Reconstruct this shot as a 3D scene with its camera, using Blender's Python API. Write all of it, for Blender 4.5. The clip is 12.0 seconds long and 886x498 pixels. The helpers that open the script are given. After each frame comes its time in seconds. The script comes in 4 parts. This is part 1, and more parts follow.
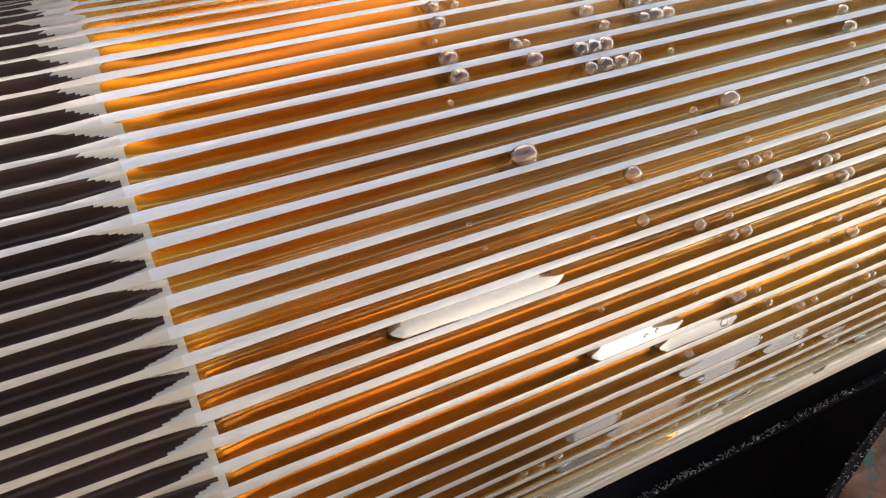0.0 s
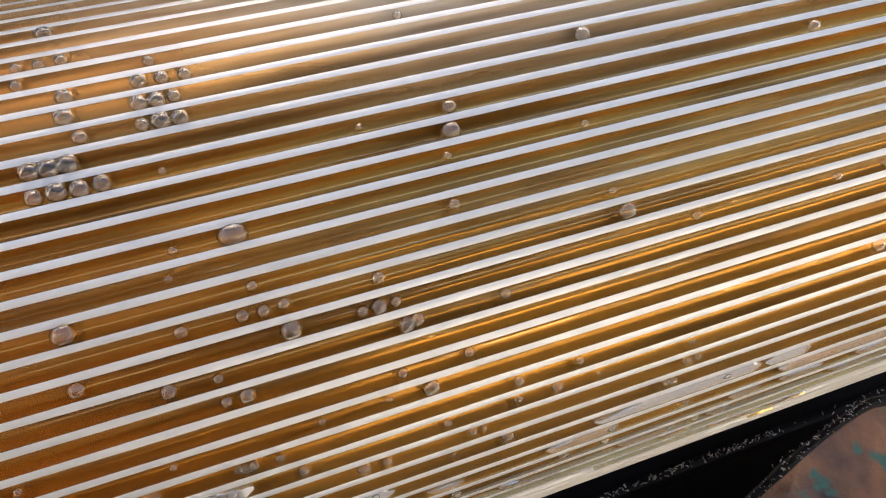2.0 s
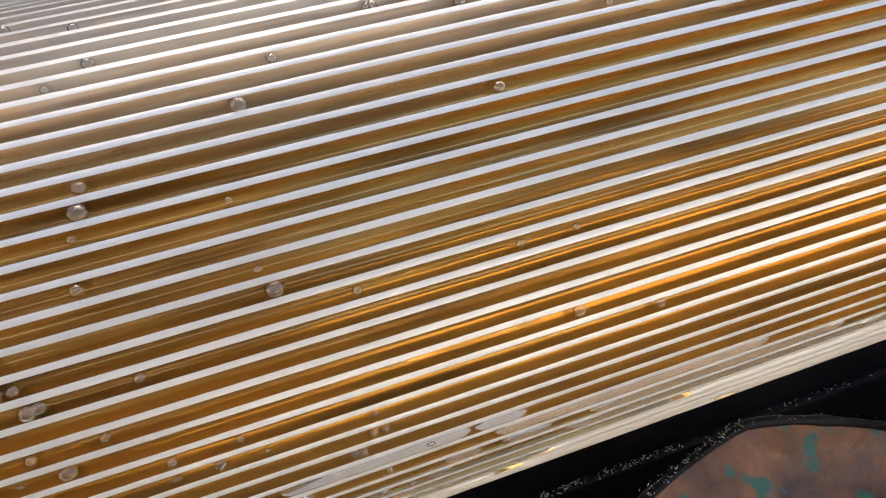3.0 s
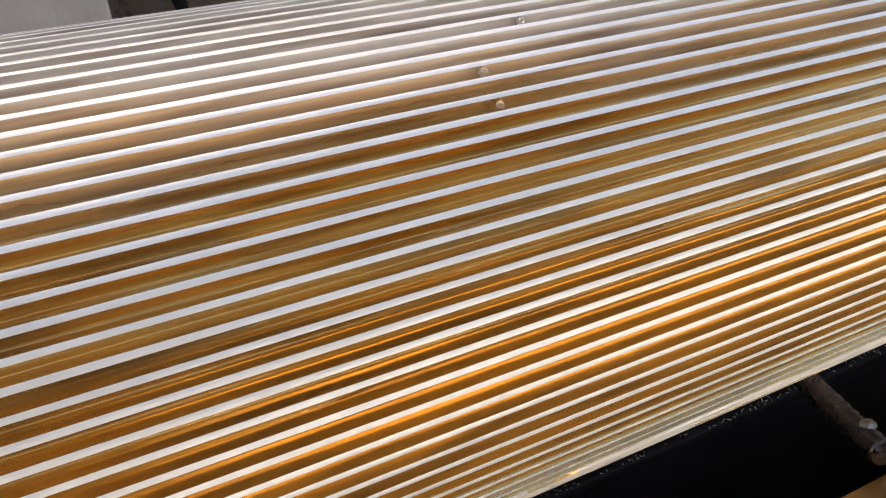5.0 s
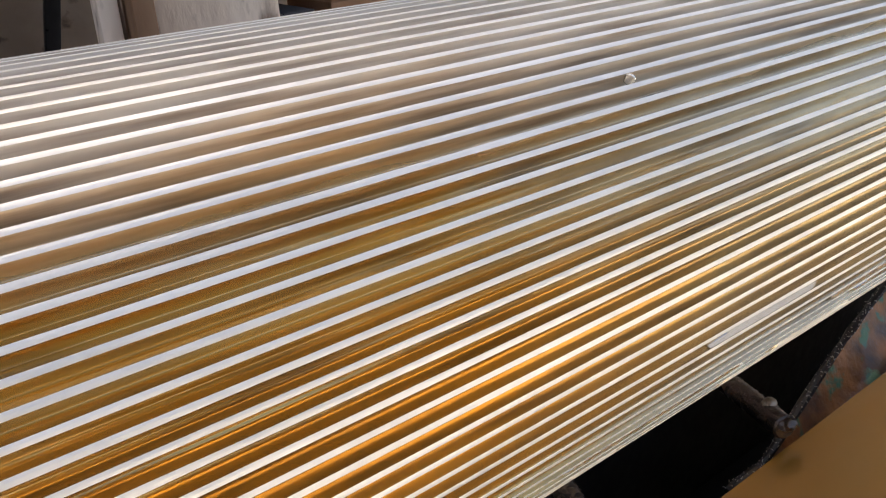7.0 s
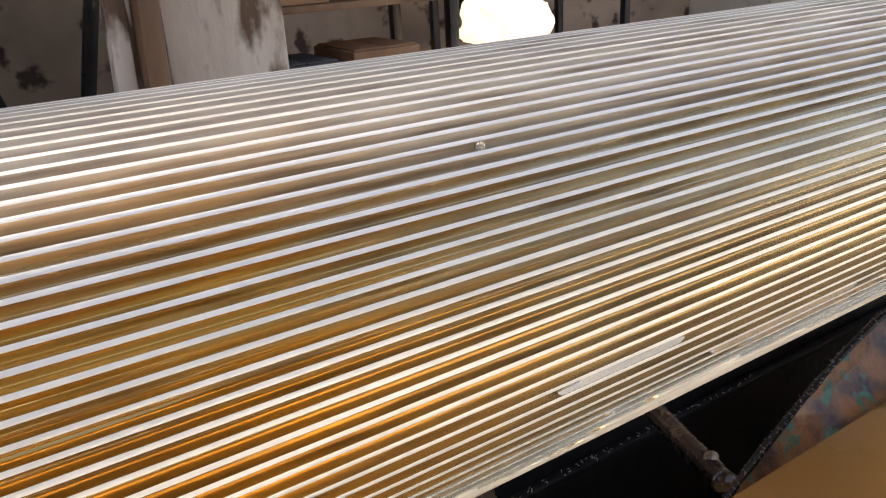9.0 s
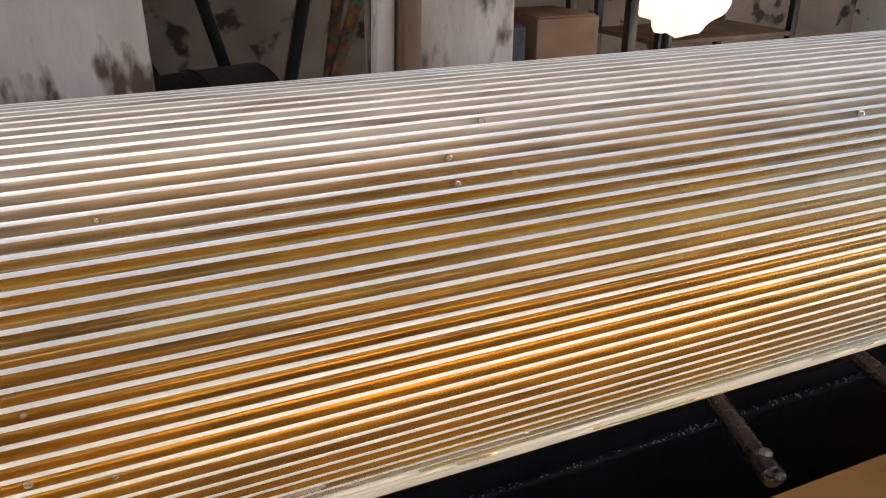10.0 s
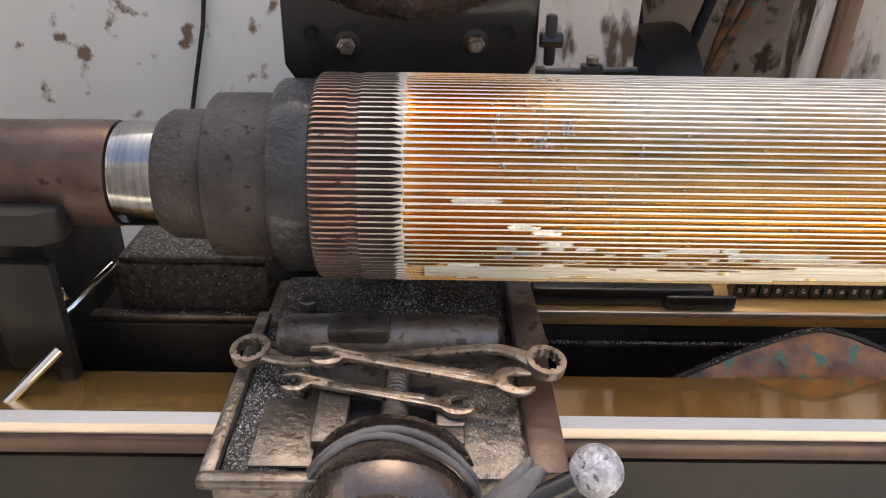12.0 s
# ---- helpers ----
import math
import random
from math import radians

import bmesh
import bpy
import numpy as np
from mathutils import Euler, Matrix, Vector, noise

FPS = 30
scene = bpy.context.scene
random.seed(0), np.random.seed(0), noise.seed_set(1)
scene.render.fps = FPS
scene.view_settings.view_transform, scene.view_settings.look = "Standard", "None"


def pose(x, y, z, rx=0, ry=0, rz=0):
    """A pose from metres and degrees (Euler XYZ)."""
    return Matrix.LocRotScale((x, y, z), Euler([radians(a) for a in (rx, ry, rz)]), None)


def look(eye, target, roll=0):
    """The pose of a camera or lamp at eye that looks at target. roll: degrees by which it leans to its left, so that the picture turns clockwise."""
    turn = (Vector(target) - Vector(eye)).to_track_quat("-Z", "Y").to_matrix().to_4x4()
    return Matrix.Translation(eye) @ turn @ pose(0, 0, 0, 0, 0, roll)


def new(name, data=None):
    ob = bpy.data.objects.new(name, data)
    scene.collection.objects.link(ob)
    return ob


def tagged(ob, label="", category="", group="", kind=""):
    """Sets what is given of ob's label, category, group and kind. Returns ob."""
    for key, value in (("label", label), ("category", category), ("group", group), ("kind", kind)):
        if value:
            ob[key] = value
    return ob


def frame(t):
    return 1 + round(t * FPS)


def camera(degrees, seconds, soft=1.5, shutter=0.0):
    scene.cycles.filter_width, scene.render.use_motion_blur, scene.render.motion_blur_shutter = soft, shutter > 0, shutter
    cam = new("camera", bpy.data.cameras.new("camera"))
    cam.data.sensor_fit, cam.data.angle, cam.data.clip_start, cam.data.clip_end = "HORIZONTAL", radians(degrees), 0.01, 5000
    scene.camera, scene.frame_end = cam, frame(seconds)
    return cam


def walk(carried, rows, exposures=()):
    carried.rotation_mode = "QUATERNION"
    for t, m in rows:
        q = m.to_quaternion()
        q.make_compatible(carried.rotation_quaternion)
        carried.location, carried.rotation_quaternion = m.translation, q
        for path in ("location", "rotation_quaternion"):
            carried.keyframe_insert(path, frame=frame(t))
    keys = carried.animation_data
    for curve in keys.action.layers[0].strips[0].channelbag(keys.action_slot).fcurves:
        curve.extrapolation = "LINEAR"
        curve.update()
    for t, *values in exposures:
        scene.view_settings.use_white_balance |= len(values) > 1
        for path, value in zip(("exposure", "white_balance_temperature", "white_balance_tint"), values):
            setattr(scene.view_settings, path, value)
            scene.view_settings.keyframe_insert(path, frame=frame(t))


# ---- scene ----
FOV = 60.40
PATH = [
    (0.00, -0.0011, -0.3095, 0.1213, 69.13, 8.37, -26.45),
    (0.50, 0.0565, -0.3186, 0.1311, 67.95, 7.76, -24.18),
    (1.00, 0.1028, -0.3173, 0.1359, 66.65, 7.28, -22.27),
    (1.50, 0.1540, -0.3227, 0.1362, 65.89, 7.48, -20.27),
    (2.00, 0.2010, -0.3203, 0.1382, 65.31, 7.86, -18.99),
    (2.50, 0.2576, -0.3297, 0.1417, 64.50, 8.37, -18.21),
    (3.00, 0.3194, -0.3407, 0.1450, 64.26, 9.06, -17.93),
    (3.50, 0.3736, -0.3417, 0.1562, 63.69, 9.69, -18.58),
    (5.50, 0.5361, -0.3167, 0.1628, 65.71, 3.98, -28.90),
    (6.50, 0.6238, -0.2985, 0.1694, 64.73, 4.04, -34.97),
    (7.00, 0.6689, -0.2979, 0.1731, 64.86, 3.41, -36.60),
    (9.00, 0.7192, -0.3678, 0.1840, 68.37, 3.03, -33.21),
    (9.50, 0.5971, -0.3923, 0.1967, 67.66, 1.36, -29.24),
    (10.00, 0.4712, -0.4232, 0.2182, 66.11, 0.09, -23.87),
    (10.50, 0.3473, -0.4547, 0.2502, 64.41, -0.98, -17.76),
    (11.00, 0.2268, -0.5709, 0.2902, 62.65, -1.89, -11.55),
    (11.50, 0.1117, -0.7358, 0.3266, 61.88, -1.77, -5.30),
    (12.00, 0.0428, -0.8938, 0.3803, 61.60, -0.90, -0.09),
]
cam = camera(FOV, 12.0, soft=1.15)
walk(cam, [(t, pose(*p)) for t, *p in PATH], exposures=[(0.0, 1.6, 7450, 10), (3.5, 1.5, 7300, 10), (7.0, 1.45, 7600, 10), (10.5, 1.55, 7900, 10), (12.0, 2.0, 7800, 10)])

# ---- daylight ----
world = bpy.data.worlds.new("sky")
scene.world = world
world.use_nodes = True
wn = world.node_tree
sky = wn.nodes.new("ShaderNodeTexSky")
sky.sky_type, sky.sun_disc = "NISHITA", False
sky.sun_elevation, sky.sun_rotation = radians(52), radians(0)
sky.air_density, sky.dust_density, sky.ozone_density = 0.8, 4.0, 0.6
wn.links.new(sky.outputs[0], wn.nodes["Background"].inputs[0])
wn.nodes["Background"].inputs[1].default_value = 0.15
sun = new("sun", bpy.data.lights.new("sun", "SUN"))
sun.data.energy, sun.data.angle, sun.data.color = 4.5, radians(0.6), (1, 0.96, 0.9)
sun.matrix_world = look((0, 3.52, 4.5), (0, 0, 0))


# ---- materials ----
def surf(name, c1, c2, rough=0.5, metal=0.0, scale=8.0, bump=0.2, bscale=60.0, stretch=(1, 1, 1), spot=None, spot_at=0.6, coat=0.0,
         spot_scale=None, rvar=0.12, dist=0.002):
    m = bpy.data.materials.new(name)
    m.use_nodes = True
    nt = m.node_tree
    b = nt.nodes["Principled BSDF"]
    tc, mp = nt.nodes.new("ShaderNodeTexCoord"), nt.nodes.new("ShaderNodeMapping")
    mp.inputs["Scale"].default_value = stretch
    nt.links.new(tc.outputs["Object"], mp.inputs[0])

    def tex(s, detail=5.0):
        n = nt.nodes.new("ShaderNodeTexNoise")
        n.inputs["Scale"].default_value, n.inputs["Detail"].default_value = s, detail
        nt.links.new(mp.outputs[0], n.inputs["Vector"])
        return n

    def ramp(src, a, z, lo, hi):
        r = nt.nodes.new("ShaderNodeValToRGB")
        r.color_ramp.elements[0].position, r.color_ramp.elements[1].position = lo, hi
        r.color_ramp.elements[0].color, r.color_ramp.elements[1].color = (*a, 1), (*z, 1)
        nt.links.new(src, r.inputs[0])
        return r

    big = tex(scale)
    col = ramp(big.outputs[0], c1, c2, 0.35, 0.68).outputs[0]
    if spot:
        s = tex(spot_scale or scale * 2.3, 7.0)
        k = ramp(s.outputs[0], (0, 0, 0), (1, 1, 1), spot_at, spot_at + 0.07)
        mix = nt.nodes.new("ShaderNodeMixRGB")
        nt.links.new(k.outputs[0], mix.inputs[0])
        nt.links.new(col, mix.inputs[1])
        mix.inputs[2].default_value = (*spot, 1)
        col = mix.outputs[0]
    nt.links.new(col, b.inputs["Base Color"])
    fine = tex(bscale, 6.0)
    rr = nt.nodes.new("ShaderNodeMapRange")
    rr.inputs[3].default_value, rr.inputs[4].default_value = max(0.02, rough - rvar), min(1, rough + rvar)
    nt.links.new(fine.outputs[0], rr.inputs[0])
    nt.links.new(rr.outputs[0], b.inputs["Roughness"])
    b.inputs["Metallic"].default_value = metal
    b.inputs["Coat Weight"].default_value = coat
    b.inputs["Coat Roughness"].default_value = 0.04
    if bump:
        bp = nt.nodes.new("ShaderNodeBump")
        bp.inputs["Strength"].default_value, bp.inputs["Distance"].default_value = bump, dist
        nt.links.new(fine.outputs[0], bp.inputs["Height"])
        nt.links.new(bp.outputs[0], b.inputs["Normal"])
    return m


GROUND_STEEL = surf("ground_steel", (0.68, 0.67, 0.64), (0.8, 0.79, 0.76), 0.46, 0.5, 60, 0.35, 700, (0.25, 1, 1), dist=0.0006)
OLD_CREST = surf("worn_crest", (0.42, 0.24, 0.16), (0.66, 0.47, 0.36), 0.42, 0.85, 60, 0.5, 300, (0.4, 1, 1), spot=(0.12, 0.07, 0.05), spot_at=0.6, dist=0.0008)
CREAM_CREST = surf("pale_worn_crest", (0.62, 0.55, 0.46), (0.78, 0.72, 0.62), 0.45, 0.9, 60, 0.6, 400, (0.4, 1, 1), dist=0.0008)
OLD_GROOVE = surf("grimy_groove", (0.035, 0.022, 0.02), (0.09, 0.05, 0.04), 0.45, 0.3, 40, 0.4, 300, (0.4, 1, 1), dist=0.0008, coat=0.3)
CAST = surf("oily_cast_iron", (0.11, 0.092, 0.08), (0.21, 0.182, 0.16), 0.36, 0.75, 22, 0.8, 140, spot=(0.08, 0.06, 0.048), spot_at=0.58, coat=0.25)
BLACK_IRON = surf("black_oily_iron", (0.01, 0.01, 0.012), (0.032, 0.03, 0.032), 0.32, 0.2, 9, 0.5, 90, coat=0.2)
HUB = surf("dark_turned_steel", (0.045, 0.04, 0.04), (0.085, 0.075, 0.072), 0.46, 0.3, 12, 1.0, 110, (1.0, 1, 1), spot=(0.015, 0.014, 0.016), spot_at=0.63, spot_scale=60, dist=0.004)
FLANGE = surf("greasy_flange_steel", (0.014, 0.015, 0.019), (0.036, 0.037, 0.043), 0.34, 0.3, 20, 1.0, 110, spot=(0.07, 0.085, 0.1), spot_at=0.68, coat=0.3, dist=0.006)
JOURNAL = surf("polished_journal", (0.2, 0.205, 0.21), (0.34, 0.335, 0.33), 0.16, 1.0, 30, 0.25, 60, (6, 0.4, 0.4), dist=0.0006)
BROWN_SHAFT = surf("brown_oxide_shaft", (0.06, 0.038, 0.032), (0.115, 0.075, 0.062), 0.34, 0.4, 14, 0.5, 110, spot=(0.022, 0.015, 0.013), spot_at=0.63)
WAY_TOP = surf("oiled_bedway", (0.8, 0.4, 0.09), (0.86, 0.53, 0.2), 0.15, 0.6, 4, 0.04, 40, (0.3, 1, 1), coat=0.8, dist=0.0005)
WAY_EDGE = surf("bright_bedway_edge", (0.66, 0.57, 0.48), (0.8, 0.71, 0.61), 0.36, 0.85, 7, 0.15, 150, (0.3, 1, 1), dist=0.0005)
BED_PAINT = surf("dark_machine_paint", (0.012, 0.012, 0.013), (0.03, 0.025, 0.022), 0.42, 0.0, 6, 0.4, 60, spot=(0.07, 0.035, 0.022), spot_at=0.65)
BED_BROWN = surf("rusty_brown_paint", (0.045, 0.024, 0.017), (0.11, 0.06, 0.04), 0.34, 0.2, 12, 0.6, 70)
# Near-black colour for the bed interior, bored holes and doorways.
BED_PIT = surf("near_black_interior", (0.008, 0.008, 0.011), (0.022, 0.02, 0.022), 0.6, 0.0, 7, 0.5, 60)
RUST = surf("rusty_green_casting", (0.1, 0.06, 0.045), (0.55, 0.24, 0.085), 0.42, 0.05, 22, 0.9, 60, spot=(0.09, 0.26, 0.17), spot_at=0.57, spot_scale=34, dist=0.005, coat=0.4)
SPANNER = surf("spanner_steel", (0.24, 0.19, 0.15), (0.46, 0.4, 0.34), 0.34, 0.9, 60, 0.5, 220, spot=(0.11, 0.08, 0.06), spot_at=0.58, spot_scale=110)
CHROME = surf("chrome", (0.7, 0.7, 0.7), (0.82, 0.82, 0.82), 0.14, 1.0, 10, 0.05, 200)
CHIP = surf("bright_chip", (0.55, 0.54, 0.52), (0.9, 0.89, 0.87), 0.35, 0.9, 300, 0.0, 100)
SWARF_BED = surf("swarf_grime", (0.03, 0.027, 0.025), (0.1, 0.09, 0.085), 0.42, 0.5, 90, 1.0, 260, spot=(0.3, 0.29, 0.28), spot_at=0.62, dist=0.004)
WHEEL = surf("dark_bronze_wheel", (0.07, 0.052, 0.046), (0.15, 0.118, 0.105), 0.26, 0.75, 12, 0.25, 120, coat=0.3)
CLOTH = surf("grey_rag", (0.09, 0.085, 0.085), (0.17, 0.16, 0.16), 0.85, 0.0, 18, 0.8, 150)
KNOB = surf("scuffed_grey_ball", (0.28, 0.29, 0.33), (0.58, 0.59, 0.64), 0.5, 0.4, 60, 1.0, 130, spot=(0.12, 0.12, 0.14), spot_at=0.58, spot_scale=120, dist=0.004)
PLASTER = surf("stained_cream_plaster", (0.84, 0.8, 0.73), (0.9, 0.87, 0.81), 0.8, 0.0, 3, 0.6, 30, spot=(0.24, 0.15, 0.1), spot_at=0.62, spot_scale=14, dist=0.006)
PILLAR_M = surf("oily_stained_plaster", (0.58, 0.46, 0.36), (0.88, 0.8, 0.71), 0.75, 0.0, 4, 0.6, 30, (1, 1, 0.4), spot=(0.16, 0.095, 0.06), spot_at=0.53, spot_scale=11, dist=0.006)
DARKWALL = surf("blue_grey_dark_wall", (0.06, 0.062, 0.075), (0.12, 0.12, 0.135), 0.8, 0.0, 3, 0.5, 25, spot=(0.04, 0.03, 0.028), spot_at=0.6)
WOOD = surf("brown_wood", (0.2, 0.11, 0.06), (0.36, 0.22, 0.13), 0.65, 0.0, 10, 0.5, 60, (1, 1, 0.2))
CARDBOARD = surf("brown_cardboard", (0.34, 0.18, 0.1), (0.46, 0.27, 0.16), 0.8, 0.0, 6, 0.3, 60)
SACK = surf("white_sack", (0.6, 0.6, 0.62), (0.75, 0.75, 0.77), 0.8, 0.0, 8, 0.6, 40)
CONCRETE = surf("oil_stained_concrete", (0.5, 0.48, 0.45), (0.64, 0.62, 0.58), 0.75, 0.0, 2, 0.5, 30, spot=(0.15, 0.13, 0.115), spot_at=0.62)
YARD = surf("pale_dusty_ground", (0.52, 0.5, 0.47), (0.64, 0.62, 0.58), 0.9, 0.0, 0.6, 0.5, 12)
ROOFING = surf("grey_sheet_roof", (0.5, 0.49, 0.47), (0.62, 0.61, 0.58), 0.7, 0.0, 3, 0.3, 30)
SOOT = surf("sooty_black_casting", (0.016, 0.015, 0.015), (0.04, 0.036, 0.034), 0.55, 0.1, 10, 0.5, 70)
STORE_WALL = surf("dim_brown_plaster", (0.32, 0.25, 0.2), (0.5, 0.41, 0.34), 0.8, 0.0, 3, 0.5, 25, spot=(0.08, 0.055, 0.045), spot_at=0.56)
for matte in (SOOT, BED_PIT, BED_PAINT, BROWN_SHAFT, HUB):
    matte.node_tree.nodes["Principled BSDF"].inputs["Specular IOR Level"].default_value = 0.25
RUBBER = surf("black_rubber", (0.012, 0.012, 0.012), (0.03, 0.03, 0.03), 0.5, 0.0, 20, 0.3, 80)


# Pale colour puts reflected light into the oil of the low grooves.
FILM_GLARE = surf("pale_oil_and_glare", (0.66, 0.63, 0.54), (0.8, 0.77, 0.69), 0.32, 0.1, 40, 0.2, 120, (0.3, 1, 1), coat=0.7, dist=0.0006)

# Bright sheets, fixed in place, stand for sky reflected off the oil.
SHEET_GLARE = surf("oil_sheet_glare", (0.74, 0.72, 0.67), (0.84, 0.82, 0.78), 0.2, 0.75, 30, 0.08, 90, (0.2, 1, 1), coat=0.6, rvar=0.05, dist=0.0005)


def oil_material():
    """Steel under a film of amber oil: deep orange where the oil is thick, straw-coloured where it is thin, greyed at
    the top for reflected sky.
    """
    m = surf("oiled_groove_steel", (1, 1, 1), (1, 1, 1), 0.17, 0.85, 20, 0.03, 110, (0.03, 1, 1), coat=1.0, rvar=0.06, dist=0.0004)
    nt = m.node_tree
    b = nt.nodes["Principled BSDF"]
    b.inputs["Coat IOR"].default_value = 1.55
    b.inputs["Coat Roughness"].default_value = 0.02
    tc = nt.nodes.new("ShaderNodeTexCoord")
    sep = nt.nodes.new("ShaderNodeSeparateXYZ")
    nt.links.new(tc.outputs["Object"], sep.inputs[0])
    mp = nt.nodes.new("ShaderNodeMapping")
    mp.inputs["Scale"].default_value = (0.35, 1, 1)
    nt.links.new(tc.outputs["Object"], mp.inputs[0])
    n = nt.nodes.new("ShaderNodeTexNoise")
    n.inputs["Scale"].default_value, n.inputs["Detail"].default_value = 26, 6
    nt.links.new(mp.outputs[0], n.inputs["Vector"])
    add = nt.nodes.new("ShaderNodeMath")
    add.operation = "MULTIPLY_ADD"
    add.inputs[1].default_value = 0.1
    nt.links.new(n.outputs[0], add.inputs[0])
    nt.links.new(sep.outputs[0], add.inputs[2])
    r = nt.nodes.new("ShaderNodeValToRGB")
    e = r.color_ramp.elements
    e[0].position, e[0].color = 0.055, (0.85, 0.44, 0.06, 1)
    # Less oil tint at the far end, greyed further for reflected sky.
    e[1].position, e[1].color = 1.0, (0.6, 0.47, 0.28, 1)
    for p, c in ((0.1, (0.72, 0.33, 0.06)), (0.17, (0.64, 0.34, 0.08)), (0.26, (0.64, 0.4, 0.12)), (0.4, (0.66, 0.43, 0.14)), (0.6, (0.72, 0.42, 0.1)), (0.86, (0.72, 0.44, 0.12))):
        k = e.new(p)
        k.color = (*c, 1)
    nt.links.new(add.outputs[0], r.inputs[0])
    # Grooves turn pale grey upward: reflected sky put into colour and roughness.
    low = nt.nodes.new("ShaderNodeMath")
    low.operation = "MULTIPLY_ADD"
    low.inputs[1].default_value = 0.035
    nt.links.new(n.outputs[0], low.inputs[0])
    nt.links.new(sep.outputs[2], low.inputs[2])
    top_glare = nt.nodes.new("ShaderNodeMapRange")
    top_glare.inputs[1].default_value, top_glare.inputs[2].default_value, top_glare.inputs[4].default_value = 0.094, 0.132, 0.9
    nt.links.new(low.outputs[0], top_glare.inputs[0])
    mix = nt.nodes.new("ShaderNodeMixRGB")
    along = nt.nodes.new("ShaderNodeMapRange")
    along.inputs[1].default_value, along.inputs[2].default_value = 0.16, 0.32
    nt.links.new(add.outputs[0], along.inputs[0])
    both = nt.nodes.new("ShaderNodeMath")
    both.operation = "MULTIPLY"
    nt.links.new(top_glare.outputs[0], both.inputs[0])
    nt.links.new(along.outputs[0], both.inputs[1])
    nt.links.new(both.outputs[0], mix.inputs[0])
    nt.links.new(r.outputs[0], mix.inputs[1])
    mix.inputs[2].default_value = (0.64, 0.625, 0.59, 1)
    top_rough = nt.nodes.new("ShaderNodeMapRange")
    top_rough.inputs[3].default_value, top_rough.inputs[4].default_value = 0.17, 0.5
    nt.links.new(both.outputs[0], top_rough.inputs[0])
    nt.links.new(top_rough.outputs[0], b.inputs["Roughness"])
    less = nt.nodes.new("ShaderNodeMapRange")
    less.inputs[3].default_value, less.inputs[4].default_value = 0.85, 0.45
    nt.links.new(both.outputs[0], less.inputs[0])
    nt.links.new(less.outputs[0], b.inputs["Metallic"])
    # The coat fades along with the painted sky grey.
    wet = nt.nodes.new("ShaderNodeMapRange")
    wet.inputs[3].default_value, wet.inputs[4].default_value = 1.0, 0.05
    nt.links.new(both.outputs[0], wet.inputs[0])
    nt.links.new(wet.outputs[0], b.inputs["Coat Weight"])
    mp2 = nt.nodes.new("ShaderNodeMapping")
    mp2.inputs["Scale"].default_value = (0.06, 1, 1)
    nt.links.new(tc.outputs["Object"], mp2.inputs[0])
    streak = nt.nodes.new("ShaderNodeTexNoise")
    streak.inputs["Scale"].default_value, streak.inputs["Detail"].default_value = 210, 4
    nt.links.new(mp2.outputs[0], streak.inputs["Vector"])
    sr = nt.nodes.new("ShaderNodeMapRange")
    sr.inputs[1].default_value, sr.inputs[2].default_value, sr.inputs[4].default_value = 0.46, 0.7, 0.6
    nt.links.new(streak.outputs[0], sr.inputs[0])
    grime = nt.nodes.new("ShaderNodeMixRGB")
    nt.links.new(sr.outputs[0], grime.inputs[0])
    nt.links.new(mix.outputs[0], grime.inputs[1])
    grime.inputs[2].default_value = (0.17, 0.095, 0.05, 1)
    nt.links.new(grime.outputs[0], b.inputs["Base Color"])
    return m


OILED = oil_material()


def clear_material(name, color, rough=0.03):
    m = bpy.data.materials.new(name)
    m.use_nodes = True
    b = m.node_tree.nodes["Principled BSDF"]
    b.inputs["Base Color"].default_value = (*color, 1)
    b.inputs["Roughness"].default_value = rough
    b.inputs["IOR"].default_value = 1.55
    b.inputs["Transmission Weight"].default_value = 1.0
    return m


BUBBLE = clear_material("clear_oil_bubble", (1.0, 0.98, 0.94), 0.0)


# ---- mesh helpers ----
def part(name, bm, material, parent, label="", smooth=True, outward=True):
    me = bpy.data.meshes.new(name)
    if outward:
        bmesh.ops.recalc_face_normals(bm, faces=bm.faces[:])
    bm.to_mesh(me)
    bm.free()
    for mt in (material if isinstance(material, (list, tuple)) else [material]):
        me.materials.append(mt)
    if smooth:
        for p in me.polygons:
            p.use_smooth = True
        me.set_sharp_from_angle(angle=radians(38))
    ob = new(name, me)
    if parent:
        ob.parent = parent
    if label:
        ob["label"] = label
    return ob


def thing(name, label, category, group="", kind="", at=(0, 0, 0)):
    ob = new(name)
    ob.location = at
    ob.empty_display_size = 0.05
    return tagged(ob, label, category, group, kind)


def box(x0, x1, y0, y1, z0, z1, bevel=0.003, bm=None, seg=2):
    own = bmesh.new()
    bmesh.ops.create_cube(own, size=1)
    bmesh.ops.scale(own, vec=(x1 - x0, y1 - y0, z1 - z0), verts=own.verts)
    bmesh.ops.translate(own, vec=((x0 + x1) / 2, (y0 + y1) / 2, (z0 + z1) / 2), verts=own.verts)
    if bevel:
        bmesh.ops.bevel(own, geom=own.edges[:], offset=bevel, segments=seg, affect="EDGES", profile=0.5)
    return own if bm is None else merge(bm, own)


def merge(bm, own):
    me = bpy.data.meshes.new("tmp")
    own.to_mesh(me)
    own.free()
    bm.from_mesh(me)
    bpy.data.meshes.remove(me)
    return bm


